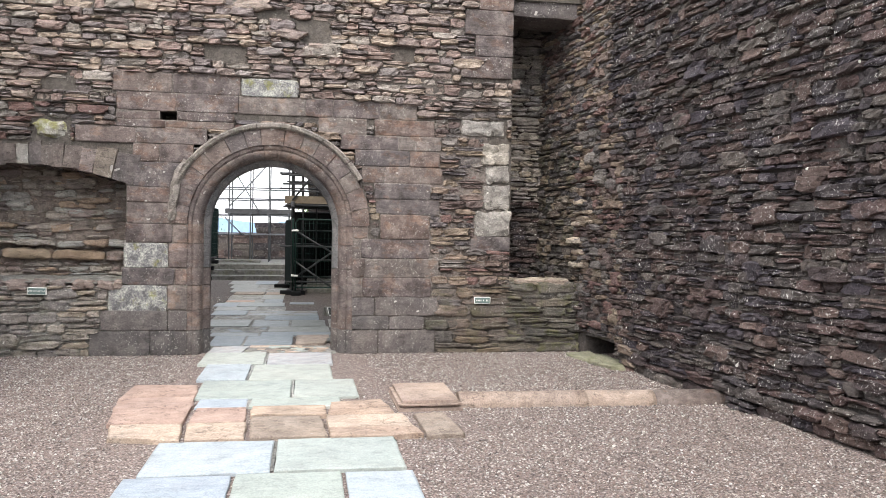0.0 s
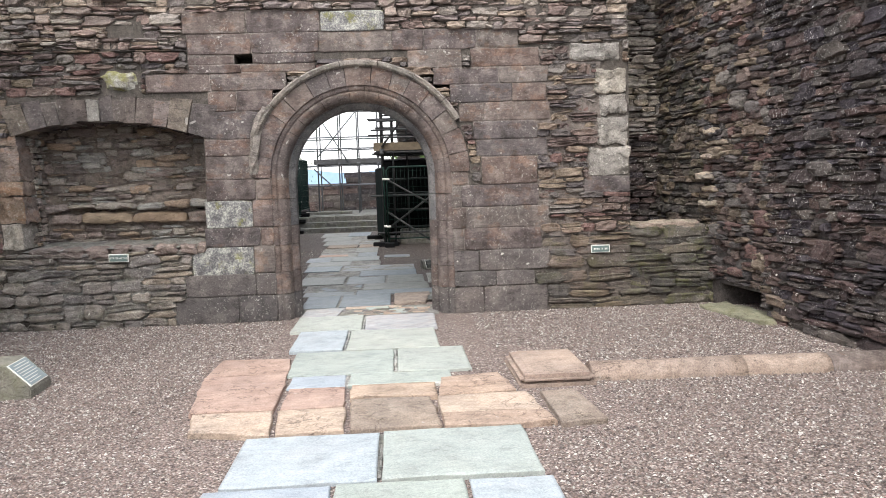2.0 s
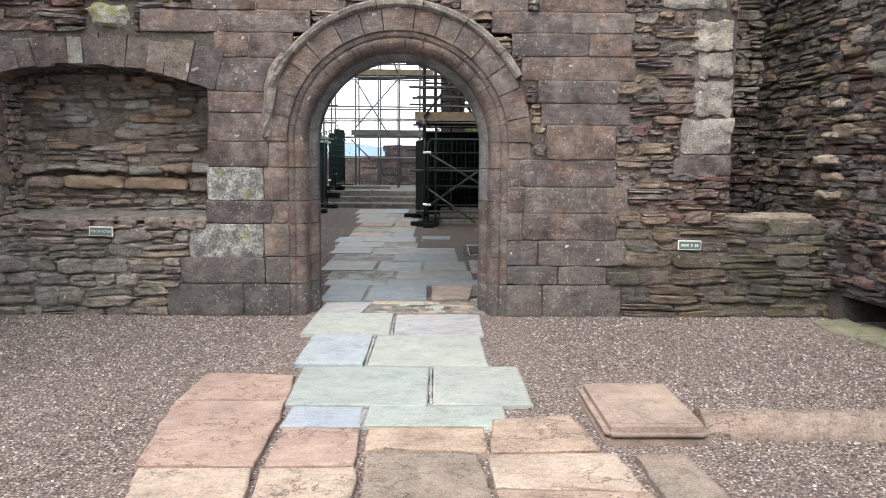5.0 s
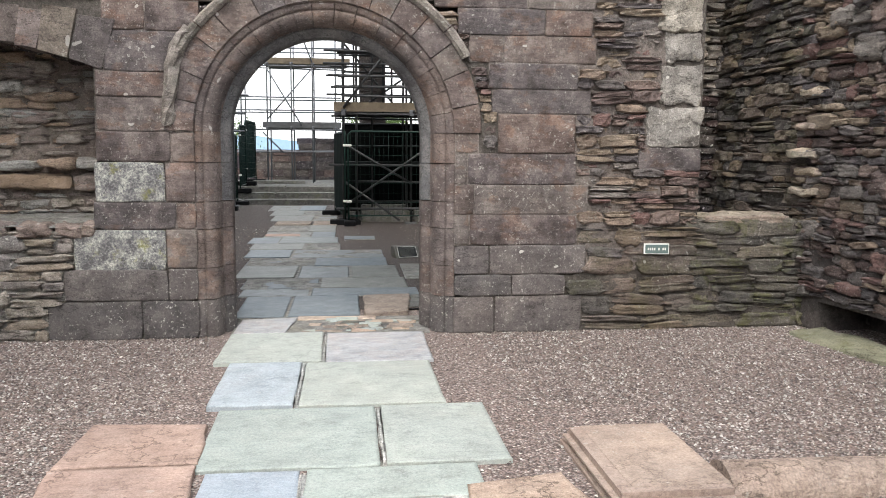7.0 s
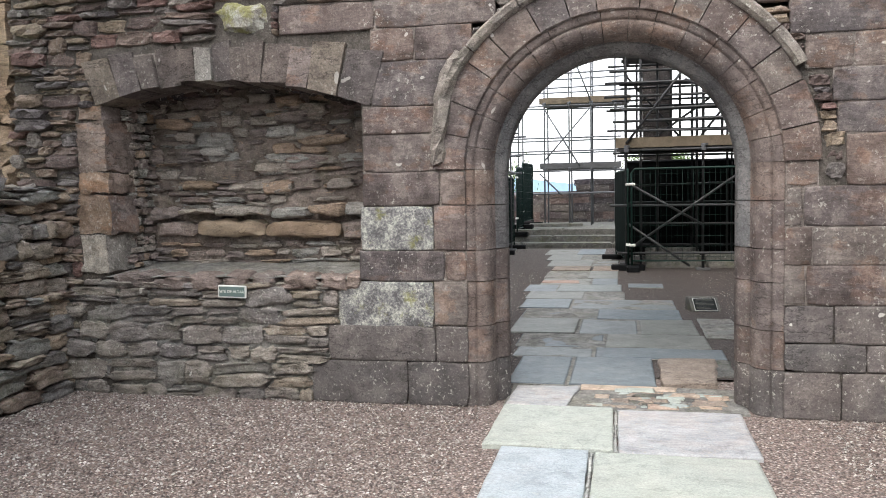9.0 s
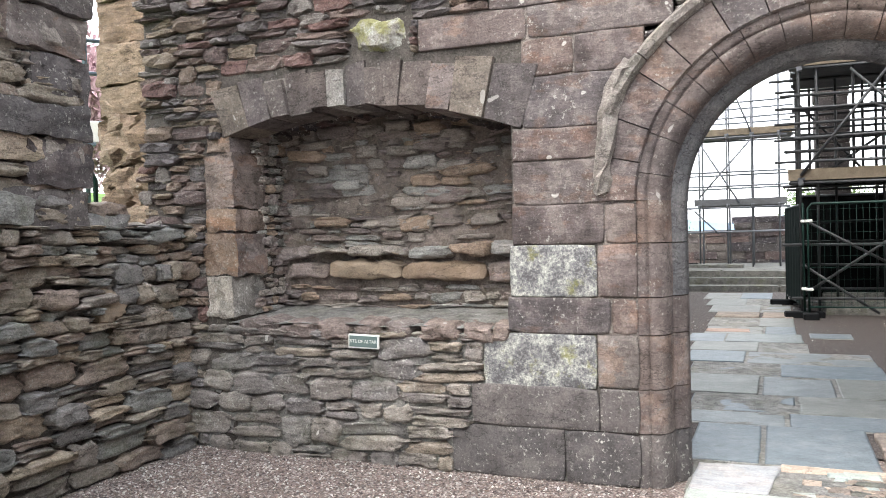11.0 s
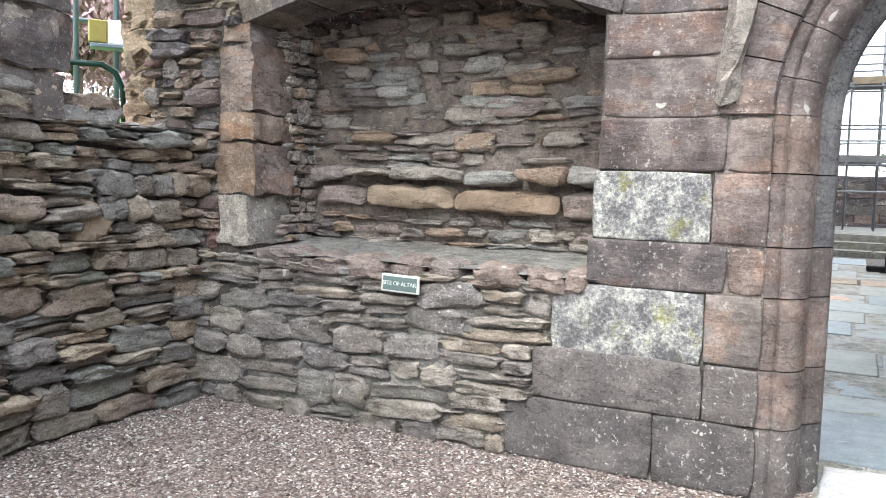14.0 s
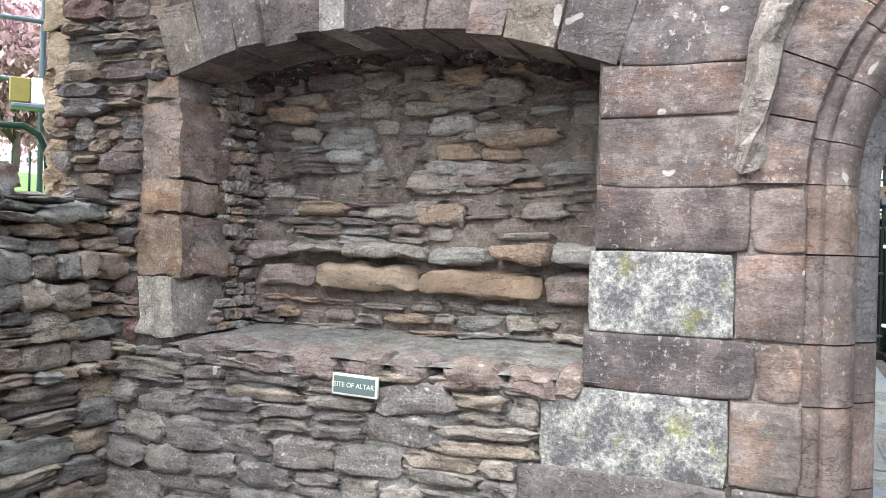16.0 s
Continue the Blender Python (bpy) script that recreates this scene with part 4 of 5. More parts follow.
def slab(name, x0, x1, y0, y1, top, material, parent, seed, worn=0.012, thick=0.07, cut=0.03, skew=(0, 0, 0, 0)):
    """A flagstone with an uneven outline and a riven top; skew slants the near, far, west and east edges."""
    r = random.Random(seed)
    def lines(length):
        n = max(2, int(length / 0.14))
        e = (0.012 / length, 0.03 / length)
        return [0, e[0], e[1]] + [e[1] + (1 - 2 * e[1]) * k / n for k in range(1, n)] + [1 - e[1], 1 - e[0], 1]

    us, vs = lines(x1 - x0), lines(y1 - y0)
    nx, ny = len(us) - 1, len(vs) - 1
    off = Vector((seed * 2.3, seed * 0.7, 0))
    verts, faces, idx = [], [], {}
    c = [r.uniform(0, cut) for _ in range(4)]
    for j in range(ny + 1):
        for i in range(nx + 1):
            s, t = us[i], vs[j]
            x = x0 + (x1 - x0) * s + (skew[2] * (1 - s) + skew[3] * s) * (t - 0.5)
            y = y0 + (y1 - y0) * t + (skew[0] * (1 - t) + skew[1] * t) * (s - 0.5)
            rim = i in (0, nx) or j in (0, ny)
            if i in (0, nx):
                x += worn * noise.noise(Vector((0, y * 5, i)) + off) + (c[0] * (1 - t) + c[1] * t) * (1 if i == 0 else -1)
            if j in (0, ny):
                y += worn * noise.noise(Vector((x * 5, 0, j)) + off)
            z = top + 0.006 * noise.noise(Vector((x * 2.5, y * 2.5, 0)) + off) + 0.0025 * noise.noise(Vector((x * 14, y * 14, 0)) + off) - (0.007 * r.uniform(0.4, 1.4) if rim else 0)
            idx[i, j] = len(verts)
            verts.append((x, y, z))
    faces = [(idx[i, j], idx[i + 1, j], idx[i + 1, j + 1], idx[i, j + 1]) for i in range(nx) for j in range(ny)]
    rim = [(i, 0) for i in range(nx)] + [(nx, j) for j in range(ny)] + [(i, ny) for i in range(nx, 0, -1)] + [(0, j) for j in range(ny, 0, -1)]
    b = len(verts)
    verts += [(verts[idx[k]][0], verts[idx[k]][1], top - thick) for k in rim]
    n = len(rim)
    faces += [(idx[rim[k]], b + k, b + (k + 1) % n, idx[rim[(k + 1) % n]]) for k in range(n)]
    faces.append(tuple(range(b + n - 1, b - 1, -1)))
    return obj(name, mesh_of(name, verts, faces, material, True, nx * ny), parent)


FLAGS = [(-7.3, -6.45, (-0.8, 0.1, 1.2), "bg"), (-6.42, -5.58, (-0.72, 0.0, 0.72, 1.22), "bgb"), (-5.55, -4.69, (-0.65, 0.25, 1.18), "bg"), (-3.44, -3.05, (-0.55, -0.06, 0.82), "bg"), (-3.02, -2.06, (-0.63, 0.34, 1.015), "gg"),
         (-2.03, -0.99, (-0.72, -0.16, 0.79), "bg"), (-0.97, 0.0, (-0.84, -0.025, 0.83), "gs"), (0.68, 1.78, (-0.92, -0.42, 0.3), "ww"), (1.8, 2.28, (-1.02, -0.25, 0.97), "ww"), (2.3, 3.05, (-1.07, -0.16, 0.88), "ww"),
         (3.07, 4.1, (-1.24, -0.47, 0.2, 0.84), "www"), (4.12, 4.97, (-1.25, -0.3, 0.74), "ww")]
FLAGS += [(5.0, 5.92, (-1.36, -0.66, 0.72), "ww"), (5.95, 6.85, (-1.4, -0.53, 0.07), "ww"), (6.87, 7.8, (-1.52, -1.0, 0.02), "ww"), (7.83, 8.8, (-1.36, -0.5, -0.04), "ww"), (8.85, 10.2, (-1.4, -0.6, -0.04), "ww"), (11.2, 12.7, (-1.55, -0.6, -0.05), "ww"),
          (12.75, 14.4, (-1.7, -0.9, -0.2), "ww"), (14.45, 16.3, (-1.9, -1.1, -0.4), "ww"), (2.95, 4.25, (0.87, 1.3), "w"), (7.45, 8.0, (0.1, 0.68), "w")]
KINDS = {"g": SLAB, "b": SLAB_BLUE, "s": SLAB_STAINED, "w": SLAB_WET_SHADED}
n = 0
for y0, y1, xs, kinds in FLAGS:
    for a, b, kind in zip(xs, xs[1:], kinds):
        n += 1
        slab("flagstone", a + 0.006, b - 0.008, y0 + 0.004, y1 - 0.006, 0.03 + 0.006 * ((n * 7) % 5 - 2) / 2, KINDS[kind], path, n, 0.014, 0.07, 0.02)
part("joint_bed", boxes_bm([(xs[0] + 0.03, xs[-1] - 0.03, y0 - 0.02, y1 + 0.015, -0.01, 0.0225 + 0.0003 * k) for k, (y0, y1, xs, _) in enumerate(FLAGS) if y0 > 0.5]), MORTAR_GREY, path, "grey bedding between the damp flags")
# white lime in some of the joints
for k, (x0, x1, y0, y1) in enumerate([(-0.03, 0.72, -3.475, -3.425), (-0.09, -0.04, -3.42, -3.1), (0.325, 0.36, -3.0, -2.1), (-0.178, -0.142, -2.0, -1.02), (-0.045, -0.005, -0.95, -0.05), (0.22, 0.265, -5.5, -4.72)]):
    slab("joint_mortar", x0, x1, y0, y1, 0.026, MORTAR_WHITE if k < 5 else MORTAR_GREY, path, 60 + k, 0.03, 0.05, 0.008)
# sandstone flags: west, east, south, north, slants, stone
PINKS = [(-1.29, -0.61, -2.94, -2.32, (0.0, -0.06, 0.0, -0.05), PINK_SLAB), (-1.23, -0.56, -4.08, -2.975, (0.0, 0.0, -0.14, -0.04), PINK_SLAB), (-1.08, -0.51, -4.63, -4.12, (-0.1, 0.0, -0.1, -0.06), PEACH_SLAB),
         (-0.515, -0.045, -4.06, -3.48, (0.03, 0.0, 0.0, -0.02), PINK_SLAB), (-0.49, -0.01, -4.66, -4.1, (0.03, 0.04, -0.06, -0.02), PEACH_SLAB), (-0.02, 0.665, -3.865, -3.49, (-0.02, 0.0, 0.0, 0.0), PEACH_SLAB),
         (0.68, 1.24, -3.85, -3.28, (0.06, 0.1, 0.05, -0.08), PEACH_SLAB), (0.65, 1.36, -4.36, -3.9, (-0.04, 0.02, -0.02, -0.04), PEACH_SLAB), (0.66, 1.4, -4.68, -4.385, (-0.01, -0.04, 0.0, -0.03), PEACH_SLAB),
         (0.01, 0.63, -4.63, -3.89, (0.0, 0.0, -0.03, -0.05), PINK_GREY), (1.43, 1.74, -4.69, -3.9, (0.05, 0.03, 0.0, -0.06), PINK_GREY),
         (-1.36, -0.6, 10.25, 11.15, (0, 0, 0, 0), PINK_GREY), (-1.35, -0.7, 8.05, 8.4, (0, 0, 0, 0), PINK_SLAB), (-0.56, -0.06, 10.25, 11.15, (0, 0, 0, 0), PINK_GREY), (0.33, 0.8, 0.75, 1.75, (0.1, 0.06, 0, 0.1), PINK_GREY), (0.55, 0.95, 1.1, 1.72, (0.1, 0.1, 0, 0), STEP_STONE)]
for k, (x0, x1, y0, y1, skew, mat) in enumerate(PINKS):
    slab("sandstone_flag", x0, x1, y0, y1, 0.038 + 0.004 * (k % 3), mat, path, 100 + k, 0.03, 0.08, 0.012, skew)
# threshold: broken slabs and small stones in pale mortar
part("threshold_bed", box_bm(-0.84, 0.88, 0.0, 0.7, -0.03, 0.022, 0.004), MORTAR_GREY, path, "pale mortar of the worn threshold")
slab("threshold_slab", -0.82, -0.33, 0.02, 0.6, 0.033, SLAB_STAINED, path, 140, 0.03, 0.06, 0.02, (0.03, 0.05, 0.02, 0.06))
slab("threshold_slab", -0.31, 0.42, 0.55, 0.69, 0.032, PEACH_SLAB, path, 141, 0.03, 0.06, 0.02)
rr = random.Random(12)
for k in range(46):
    w, d = rr.uniform(0.06, 0.24), rr.uniform(0.05, 0.13)
    x, y = rr.uniform(-0.3, 0.82 - w), rr.uniform(0.02, 0.52)
    slab("threshold_stone", x, x + w, y, y + d, 0.026 + rr.uniform(0.0, 0.008), rr.choice((PINK_GREY, SLAB, PEACH_SLAB, PINK_GREY, STEP_STONE)), path, rr.randrange(9999), 0.04, 0.05, 0.02, (rr.uniform(-0.05, 0.05), rr.uniform(-0.05, 0.05), rr.uniform(-0.05, 0.05), 0))

pebbles_v, pebbles_f = [], []
rr = random.Random(77)
OCT = np.array([(1, 0, 0), (0, 1, 0), (-1, 0, 0), (0, -1, 0), (0, 0, 1.0)])
for k in range(115000):
    y = -8.3 + 8.3 * rr.random() ** 0.75 if k < 105000 else rr.uniform(1, 10)
    x = rr.uniform(-4.4, 4.7)
    if -1.35 < x < 1.95 and -4.7 < y < -2.1 or -0.95 < x < 1.25 and y < 16:
        if rr.random() < 0.94:
            continue
    s = rr.uniform(0.005, 0.0145)
    q = Euler((rr.uniform(-0.5, 0.5), rr.uniform(-0.5, 0.5), rr.uniform(0, 6.3))).to_matrix()
    pts = (OCT * np.array((s, s * rr.uniform(0.5, 1), s * rr.uniform(0.5, 0.9)))) @ np.array(q).T + np.array((x, y, 0.006 if y < 0.7 else 0.022))
    b = len(pebbles_v)
    pebbles_v += [tuple(p) for p in pts]
    pebbles_f += [(b, b + 1, b + 4), (b + 1, b + 2, b + 4), (b + 2, b + 3, b + 4), (b + 3, b, b + 4)]
PEBBLE = stone("gravel_chip", [(0.13, 0.1, 0.092), (0.33, 0.26, 0.22), (0.26, 0.21, 0.19), (0.5, 0.43, 0.38), (0.68, 0.63, 0.57), (0.28, 0.2, 0.17), (0.44, 0.37, 0.33), (0.2, 0.165, 0.15)], 0.0, stretch=(1, 1, 1), warm=0.1, cracks=0.0)
obj("gravel_chips", mesh_of("gravel_chips", pebbles_v, pebbles_f, PEBBLE), None, None, "loose pinkish grey gravel chips on the ground", "gravel", kind="stuff")

# ---- plinth stone, kerb and ledge slab ----
plinth = obj("plinth_stone", None, label="low moulded pink sandstone pillar base set in gravel", category="plinth")
PLINTH = stone("pale_pink_plinth_stone", [(0.44, 0.325, 0.255), (0.41, 0.3, 0.24)], 0.35, stretch=(1, 1, 1), layered=0.3, blotch=0.4, pits=0.4, relief=0.008, cracks=0.4)
part("lower_course", box_bm(1.32, 1.93, -3.69, -2.74, -0.05, 0.03, 0.01, 2), PLINTH, plinth)
part("moulded_top", box_bm(1.325, 1.92, -3.68, -2.75, 0.02, 0.1, 0.034, 6), PLINTH, plinth)
part("top_slab", box_bm(1.42, 1.9, -3.6, -2.77, 0.08, 0.103, 0.006, 2), PLINTH, plinth)
KERB = stone("worn_kerb_stone", [(0.425, 0.328, 0.247), (0.391, 0.299, 0.23), (0.448, 0.333, 0.265)], 0.25, stretch=(1, 1, 1), layered=0.5, blotch=0.45, pits=0.6)
kerb_group = "half-round kerb stones"
for k, (x0, x1, mat) in enumerate([(1.93, 3.2, KERB), (3.203, 3.9, KERB), (3.903, 4.62, ASHLAR)]):
    bm = tube_bm([(x0 + (x1 - x0) * q / 6, -3.42 - 0.1 * (x0 + (x1 - x0) * q / 6 - 2.0) * 0.35, 0.0) for q in range(7)], 0.16, 14)
    for v in bm.verts:
        v.co.z = v.co.z * 0.8 + 0.008 * noise.noise(v.co * 9)
        v.co.y += 0.012 * noise.noise(v.co * 7 + Vector((4, 0, 0)))
    me = bpy.data.meshes.new("kerb_stone")
    bm.to_mesh(me)
    bm.free()
    me.materials.append(mat)
    obj("kerb_stone", me, None, None, "worn half-round sandstone kerb stone lying in gravel", "kerb stone", kerb_group)
LEDGE_STONE = stone("mossy_flat_slab", [(0.33, 0.3, 0.2), (0.3, 0.28, 0.19)], 0.25, 0.6, stretch=(1, 1, 1), layered=0.3, pits=0.5)
ledge = rough_block("ledge_slab", -0.17, 0.26, -0.68, 0.68, -0.03, 0.05, LEDGE_STONE, None, 401, 0.022, 9, 0.35)
ledge.matrix_basis = pose(4.28, -0.95, 0, 0, 0, 9)
tagged(ledge, "mossy flat stone slab under a hollow in the wall", "stone slab")
strip = slab("sandstone_strip", -4.3, -3.03, -3.5, -2.72, 0.07, PINK_SLAB, None, 402, 0.03)
tagged(strip, "pink sandstone kerb slab set in gravel", "stone slab")

# ---- signs ----
SIGN_FACE = plain("slate_green_enamel", (0.13, 0.19, 0.18), 0.4, 0, 0.2)
SIGN_WHITE = plain("white_enamel", (0.75, 0.77, 0.74), 0.45, 0, 0.15)
SIGN_BLACK = plain("black_enamel", (0.025, 0.03, 0.03), 0.7, 0, 0.2, gloss=0.15)


def lettering(name, text, size, matrix, material, parent):
    cu = bpy.data.curves.new(name, "FONT")
    cu.body, cu.size, cu.align_x, cu.align_y, cu.extrude = text, size, "CENTER", "CENTER", 0.0008
    cu.materials.append(material)
    return obj(name, cu, parent, matrix)


def wall_sign(x, y, z, tilt, text):
    """A small framed name plate fixed to a wall that faces -y."""
    sign = obj("wall_sign", None, None, pose(x, y, z, 0, tilt, 0), "small framed green name plate screwed to the rubble", "sign", "name plates on the wall")
    part("frame", box_bm(-0.116, 0.116, 0.0, 0.02, -0.048, 0.048, 0.003), SIGN_WHITE, sign)
    part("face", box_bm(-0.106, 0.106, -0.003, 0.004, -0.038, 0.038, 0.001), SIGN_FACE, sign)
    if text:
        lettering("lettering", text, 0.031, pose(0, -0.0045, 0, 90), SIGN_WHITE, sign)
    else:
        for k in range(9):
            if k not in (4, 6):
                part("letter_bar", box_bm(-0.085 + k * 0.0195, -0.073 + k * 0.0195, -0.005, 0.0, -0.011, 0.011), SIGN_WHITE, sign)
    part("bracket", box_bm(-0.03, 0.03, 0.019, 0.14, -0.03, 0.03), SIGN_BLACK, sign)
    return sign


wall_sign(-2.925, -0.09, 0.853, 1.5, "SITE OF ALTAR")
wall_sign(2.9, -0.08, 0.745, 0.5, "")


def lectern_stone(matrix, stone_mat, face_mat, label, ink=None):
    base = obj("information_stone", None, None, matrix, label, "information plaque", "information stones")
    bm = bmesh.new()
    prof = [(0, -0.03), (0.4, -0.03), (0.4, 0.08), (0.2, 0.28), (0, 0.28)]
    a = [bm.verts.new((x, 0, z)) for x, z in prof]
    b = [bm.verts.new((x, 0.46, z)) for x, z in prof]
    bm.faces.new(a)
    bm.faces.new(b[::-1])
    for k in range(5):
        bm.faces.new((a[k], b[k], b[(k + 1) % 5], a[(k + 1) % 5]))
    bmesh.ops.recalc_face_normals(bm, faces=bm.faces[:])
    bmesh.ops.bevel(bm, geom=bm.edges[:], offset=0.01, segments=2, affect="EDGES")
    part("block", bm, stone_mat, base)
    plate = obj("plate", None, base, pose(0.3, 0.23, 0.182, 0, 45, 0))
    part("rim", box_bm(-0.125, 0.125, -0.18, 0.18, -0.004, 0.008, 0.002), SIGN_WHITE, plate)
    part("face", box_bm(-0.117, 0.117, -0.172, 0.172, 0.006, 0.0105, 0.001), face_mat, plate)
    r = random.Random(4)
    for k in range(8):
        part("text_line", box_bm(-0.095 + k * 0.026, -0.0885 + k * 0.026, -0.15 + (0.03 if k == 0 else 0), 0.15 - r.uniform(0, 0.09), 0.0095, 0.0122), ink or SIGN_WHITE, plate)
    return base


PLAQUE_STONE = stone("lichen_spotted_block", [(0.264, 0.242, 0.191), (0.289, 0.264, 0.212)], 0.5, 0.3, stretch=(1, 1, 1), layered=0.35, pits=0.5, relief=0.008)
# plate face is paled to blue grey to paint the sky's reflection
lectern_stone(pose(-3.01, -3.31, 0, 0, 0, 3), PLAQUE_STONE, plain("enamel_with_sky_sheen", (0.27, 0.34, 0.36), 0.3, 0, 0.15), "wedge-shaped stone with a sloping text plaque in gravel")
lectern_stone(pose(0.82, 5.15, -0.04, 0, 0, -78) @ Matrix.Scale(0.8, 4), STEP_STONE, SIGN_BLACK, "low wedge stone with a dark text plaque beside the path", STEP_STONE)

# ---- west pier, respond shaft and window sill ----
quoins = [(1.65, 1.9, 0.62), (1.9, 2.2, 0.5), (2.2, 2.42, 0.75), (2.42, 2.72, 0.45), (2.72, 2.98, 0.62), (2.98, 3.3, 0.48), (3.3, 3.6, 0.6), (3.6, 4.0, 0.5)]
for k, (z0, z1, w) in enumerate(quoins):
    rough_block("quoin", 0.85 - w, 0.85 + 0.03 * (k % 2), -0.05 - 0.02 * (k % 3), 0.5, z0 + 0.006, z1 - 0.006, (ASHLAR_DARK, ASHLAR, ASHLAR_DARK)[k % 3], wall_west, 500 + k, 0.026, 9, 0.1)
for k, (u0, u1, z0, z1) in enumerate([(0.82, 1.3, 1.6, 1.76), (1.25, 1.7, 1.58, 1.7), (0.95, 1.35, 1.72, 1.84), (1.6, 1.98, 1.56, 1.68), (0.9, 1.2, 1.0, 1.28), (1.25, 1.62, 0.98, 1.15)]):
    rough_block("sill_stone", u0, u1, -0.06 if k > 3 else 0.02 * k, 0.7, z0, z1, RUBBLE_MOSSY if k != 4 else TAN_STONE, wall_west, 520 + k, 0.045, 6, 0.5)
respond = obj("respond_shaft", None, None, pose(-4.2, -2.02, 0), "pale weathered stone wall shaft on a moulded base", "wall shaft")
part("base", tube_bm([(0, 0, 0.0), (0, 0, 0.06)], 0.17, 16), WHITE_STONE, respond)
part("base_roll", tube_bm([(0, 0, 0.05), (0, 0, 0.12)], 0.145, 16), WHITE_STONE, respond)
part("shaft", tube_bm([(0, 0, 0.11), (0, 0, 0.5), (0, 0, 0.98)], 0.105, 16), WHITE_STONE, respond)
part("cap", tube_bm([(0, 0, 0.98), (0, 0, 1.05)], 0.13, 16), JAMB, respond)
part("upper_shaft", tube_bm([(0, 0, 1.05), (0, 0, 1.9)], 0.1, 16), JAMB, respond)

# ---- beyond the west window ----
BLUE_STEEL = plain("blue_grey_painted_steel", (0.16, 0.22, 0.27), 0.45, 0.3, 0.2)
GALV = plain("galvanised_tube", (0.14, 0.15, 0.165), 0.5, 0.4, 0.35)
DARK_TUBE = plain("dull_scaffold_tube", (0.06, 0.065, 0.07), 0.55, 0.3, 0.4)
GREEN_PAINT = plain("dark_green_paint", (0.008, 0.032, 0.026), 0.5, 0.0, 0.3, gloss=0.25)
GRASS = plain("mown_grass", (0.1, 0.2, 0.035), 0.9, 0, 0.5, 3.0)
BLOSSOM = plain("pink_blossom", (0.42, 0.27, 0.3), 0.8, 0, 0.3)
LEAF = plain("green_foliage", (0.07, 0.13, 0.03), 0.8, 0, 0.4)
BARK = plain("tree_bark", (0.09, 0.07, 0.055), 0.9, 0, 0.4)
NETTING = plain("dark_green_debris_netting", (0.006, 0.014, 0.013), 0.95, 0, 0.3, gloss=0.08)
BOARD = plain("weathered_scaffold_board", (0.17, 0.14, 0.1), 0.85, 0, 0.5, 5.0)
BOARD_GREY = plain("grey_scaffold_board", (0.1, 0.105, 0.11), 0.85, 0, 0.4, 5.0)
DARK_SHEET = plain("black_shade_sheet_and_feet", (0.008, 0.009, 0.01), 0.85, 0, 0.3, gloss=0.1)

lawn = obj("lawn", None, label="green mown grass beyond the ruined wall", category="lawn", kind="structure")
bm = bmesh.new()
bmesh.ops.create_grid(bm, x_segments=30, y_segments=30, size=0.5)
for v in bm.verts:
    x, y = -33.5 + v.co.x * 52, 20 + v.co.y * 80
    v.co = Vector((x, y, 1.35 + 0.2 * min(max(-7.5 - x, 0), 7.5) + 0.04 * noise.noise(Vector((x, y, 0)))))
part("turf", bm, GRASS, lawn)
part("bank_wall", box_bm(-7.7, -7.45, -20, 60, 0, 1.37), RUBBLE_LOW, lawn)
pilaster = obj("blond_pilaster", None, label="weathered blond sandstone pilaster of the next building", category="pilaster", kind="structure")
r9 = random.Random(9)
z = 0.0
k = 0
while z < 7:
    h = r9.uniform(0.3, 0.55)
    rough_block("pilaster_block", -6.95, -6.25, 1.58 + 0.03 * (k % 2), 3.0, z + 0.002, z + h - 0.002, BLOND_STONE, pilaster, 540 + k, 0.03 if z > 2.8 else 0.075, 12, 0.1)
    z += h
    k += 1


def railing(matrix, bays, material, label):
    ob = obj("hoop_railing", None, None, matrix, label, "railing")
    for k in range(bays):
        x = k * 0.55
        part("hoop", tube_bm([(x, 0, 0), (x, 0, 0.62), (x + 0.05, 0, 0.73), (x + 0.14, 0, 0.78), (x + 0.36, 0, 0.78), (x + 0.45, 0, 0.73), (x + 0.5, 0, 0.62), (x + 0.5, 0, 0)], 0.022, 8), material, ob)
        part("lower_rail", tube_bm([(x, 0, 0.2), (x + 0.5, 0, 0.2)], 0.012, 6), material, ob)
        for q in range(4):
            part("bar", tube_bm([(x + 0.1 * (q + 1), 0, 0.2), (x + 0.1 * (q + 1), 0, 0.62)], 0.008, 6), material, ob)
    return ob


railing(pose(-7.85, 2.42, 1.4, 0, 0, -128.5) @ Matrix.Scale(1.5, 4), 4, GREEN_PAINT, "dark green hooped metal railing on the lawn's edge")
standpipe = obj("scaffold_upright", None, None, pose(-8.1, 2.55, 1.3), "blue grey scaffold upright with cross tubes and couplers", "scaffold pole")
part("pole", tube_bm([(0, 0, 0), (0, 0, 7)], 0.03, 10), BLUE_STEEL, standpipe)
part("second_pole", tube_bm([(-0.05, -0.48, 0), (-0.05, -0.48, 7)], 0.03, 10), BLUE_STEEL, standpipe)
for z in (1.75, 2.35, 2.75):
    part("cross_tube", tube_bm([(-1.2, -1.6, z), (0.5, 0.5, z)], 0.025, 8), BLUE_STEEL, standpipe)
part("coupler", box_bm(-0.06, 0.06, -0.06, 0.06, 3.4, 3.5, 0.01), GALV, standpipe)
box = obj("fixing_box", None, None, pose(-7.95, 2.3, 2.78, 0, 0, 52) @ Matrix.Scale(0.85, 4), "white and mustard electrical box clipped to scaffold", "electrical box")
part("white_half", box_bm(0.0, 0.24, -0.1, 0.1, 0, 0.3, 0.012), SIGN_WHITE, box)
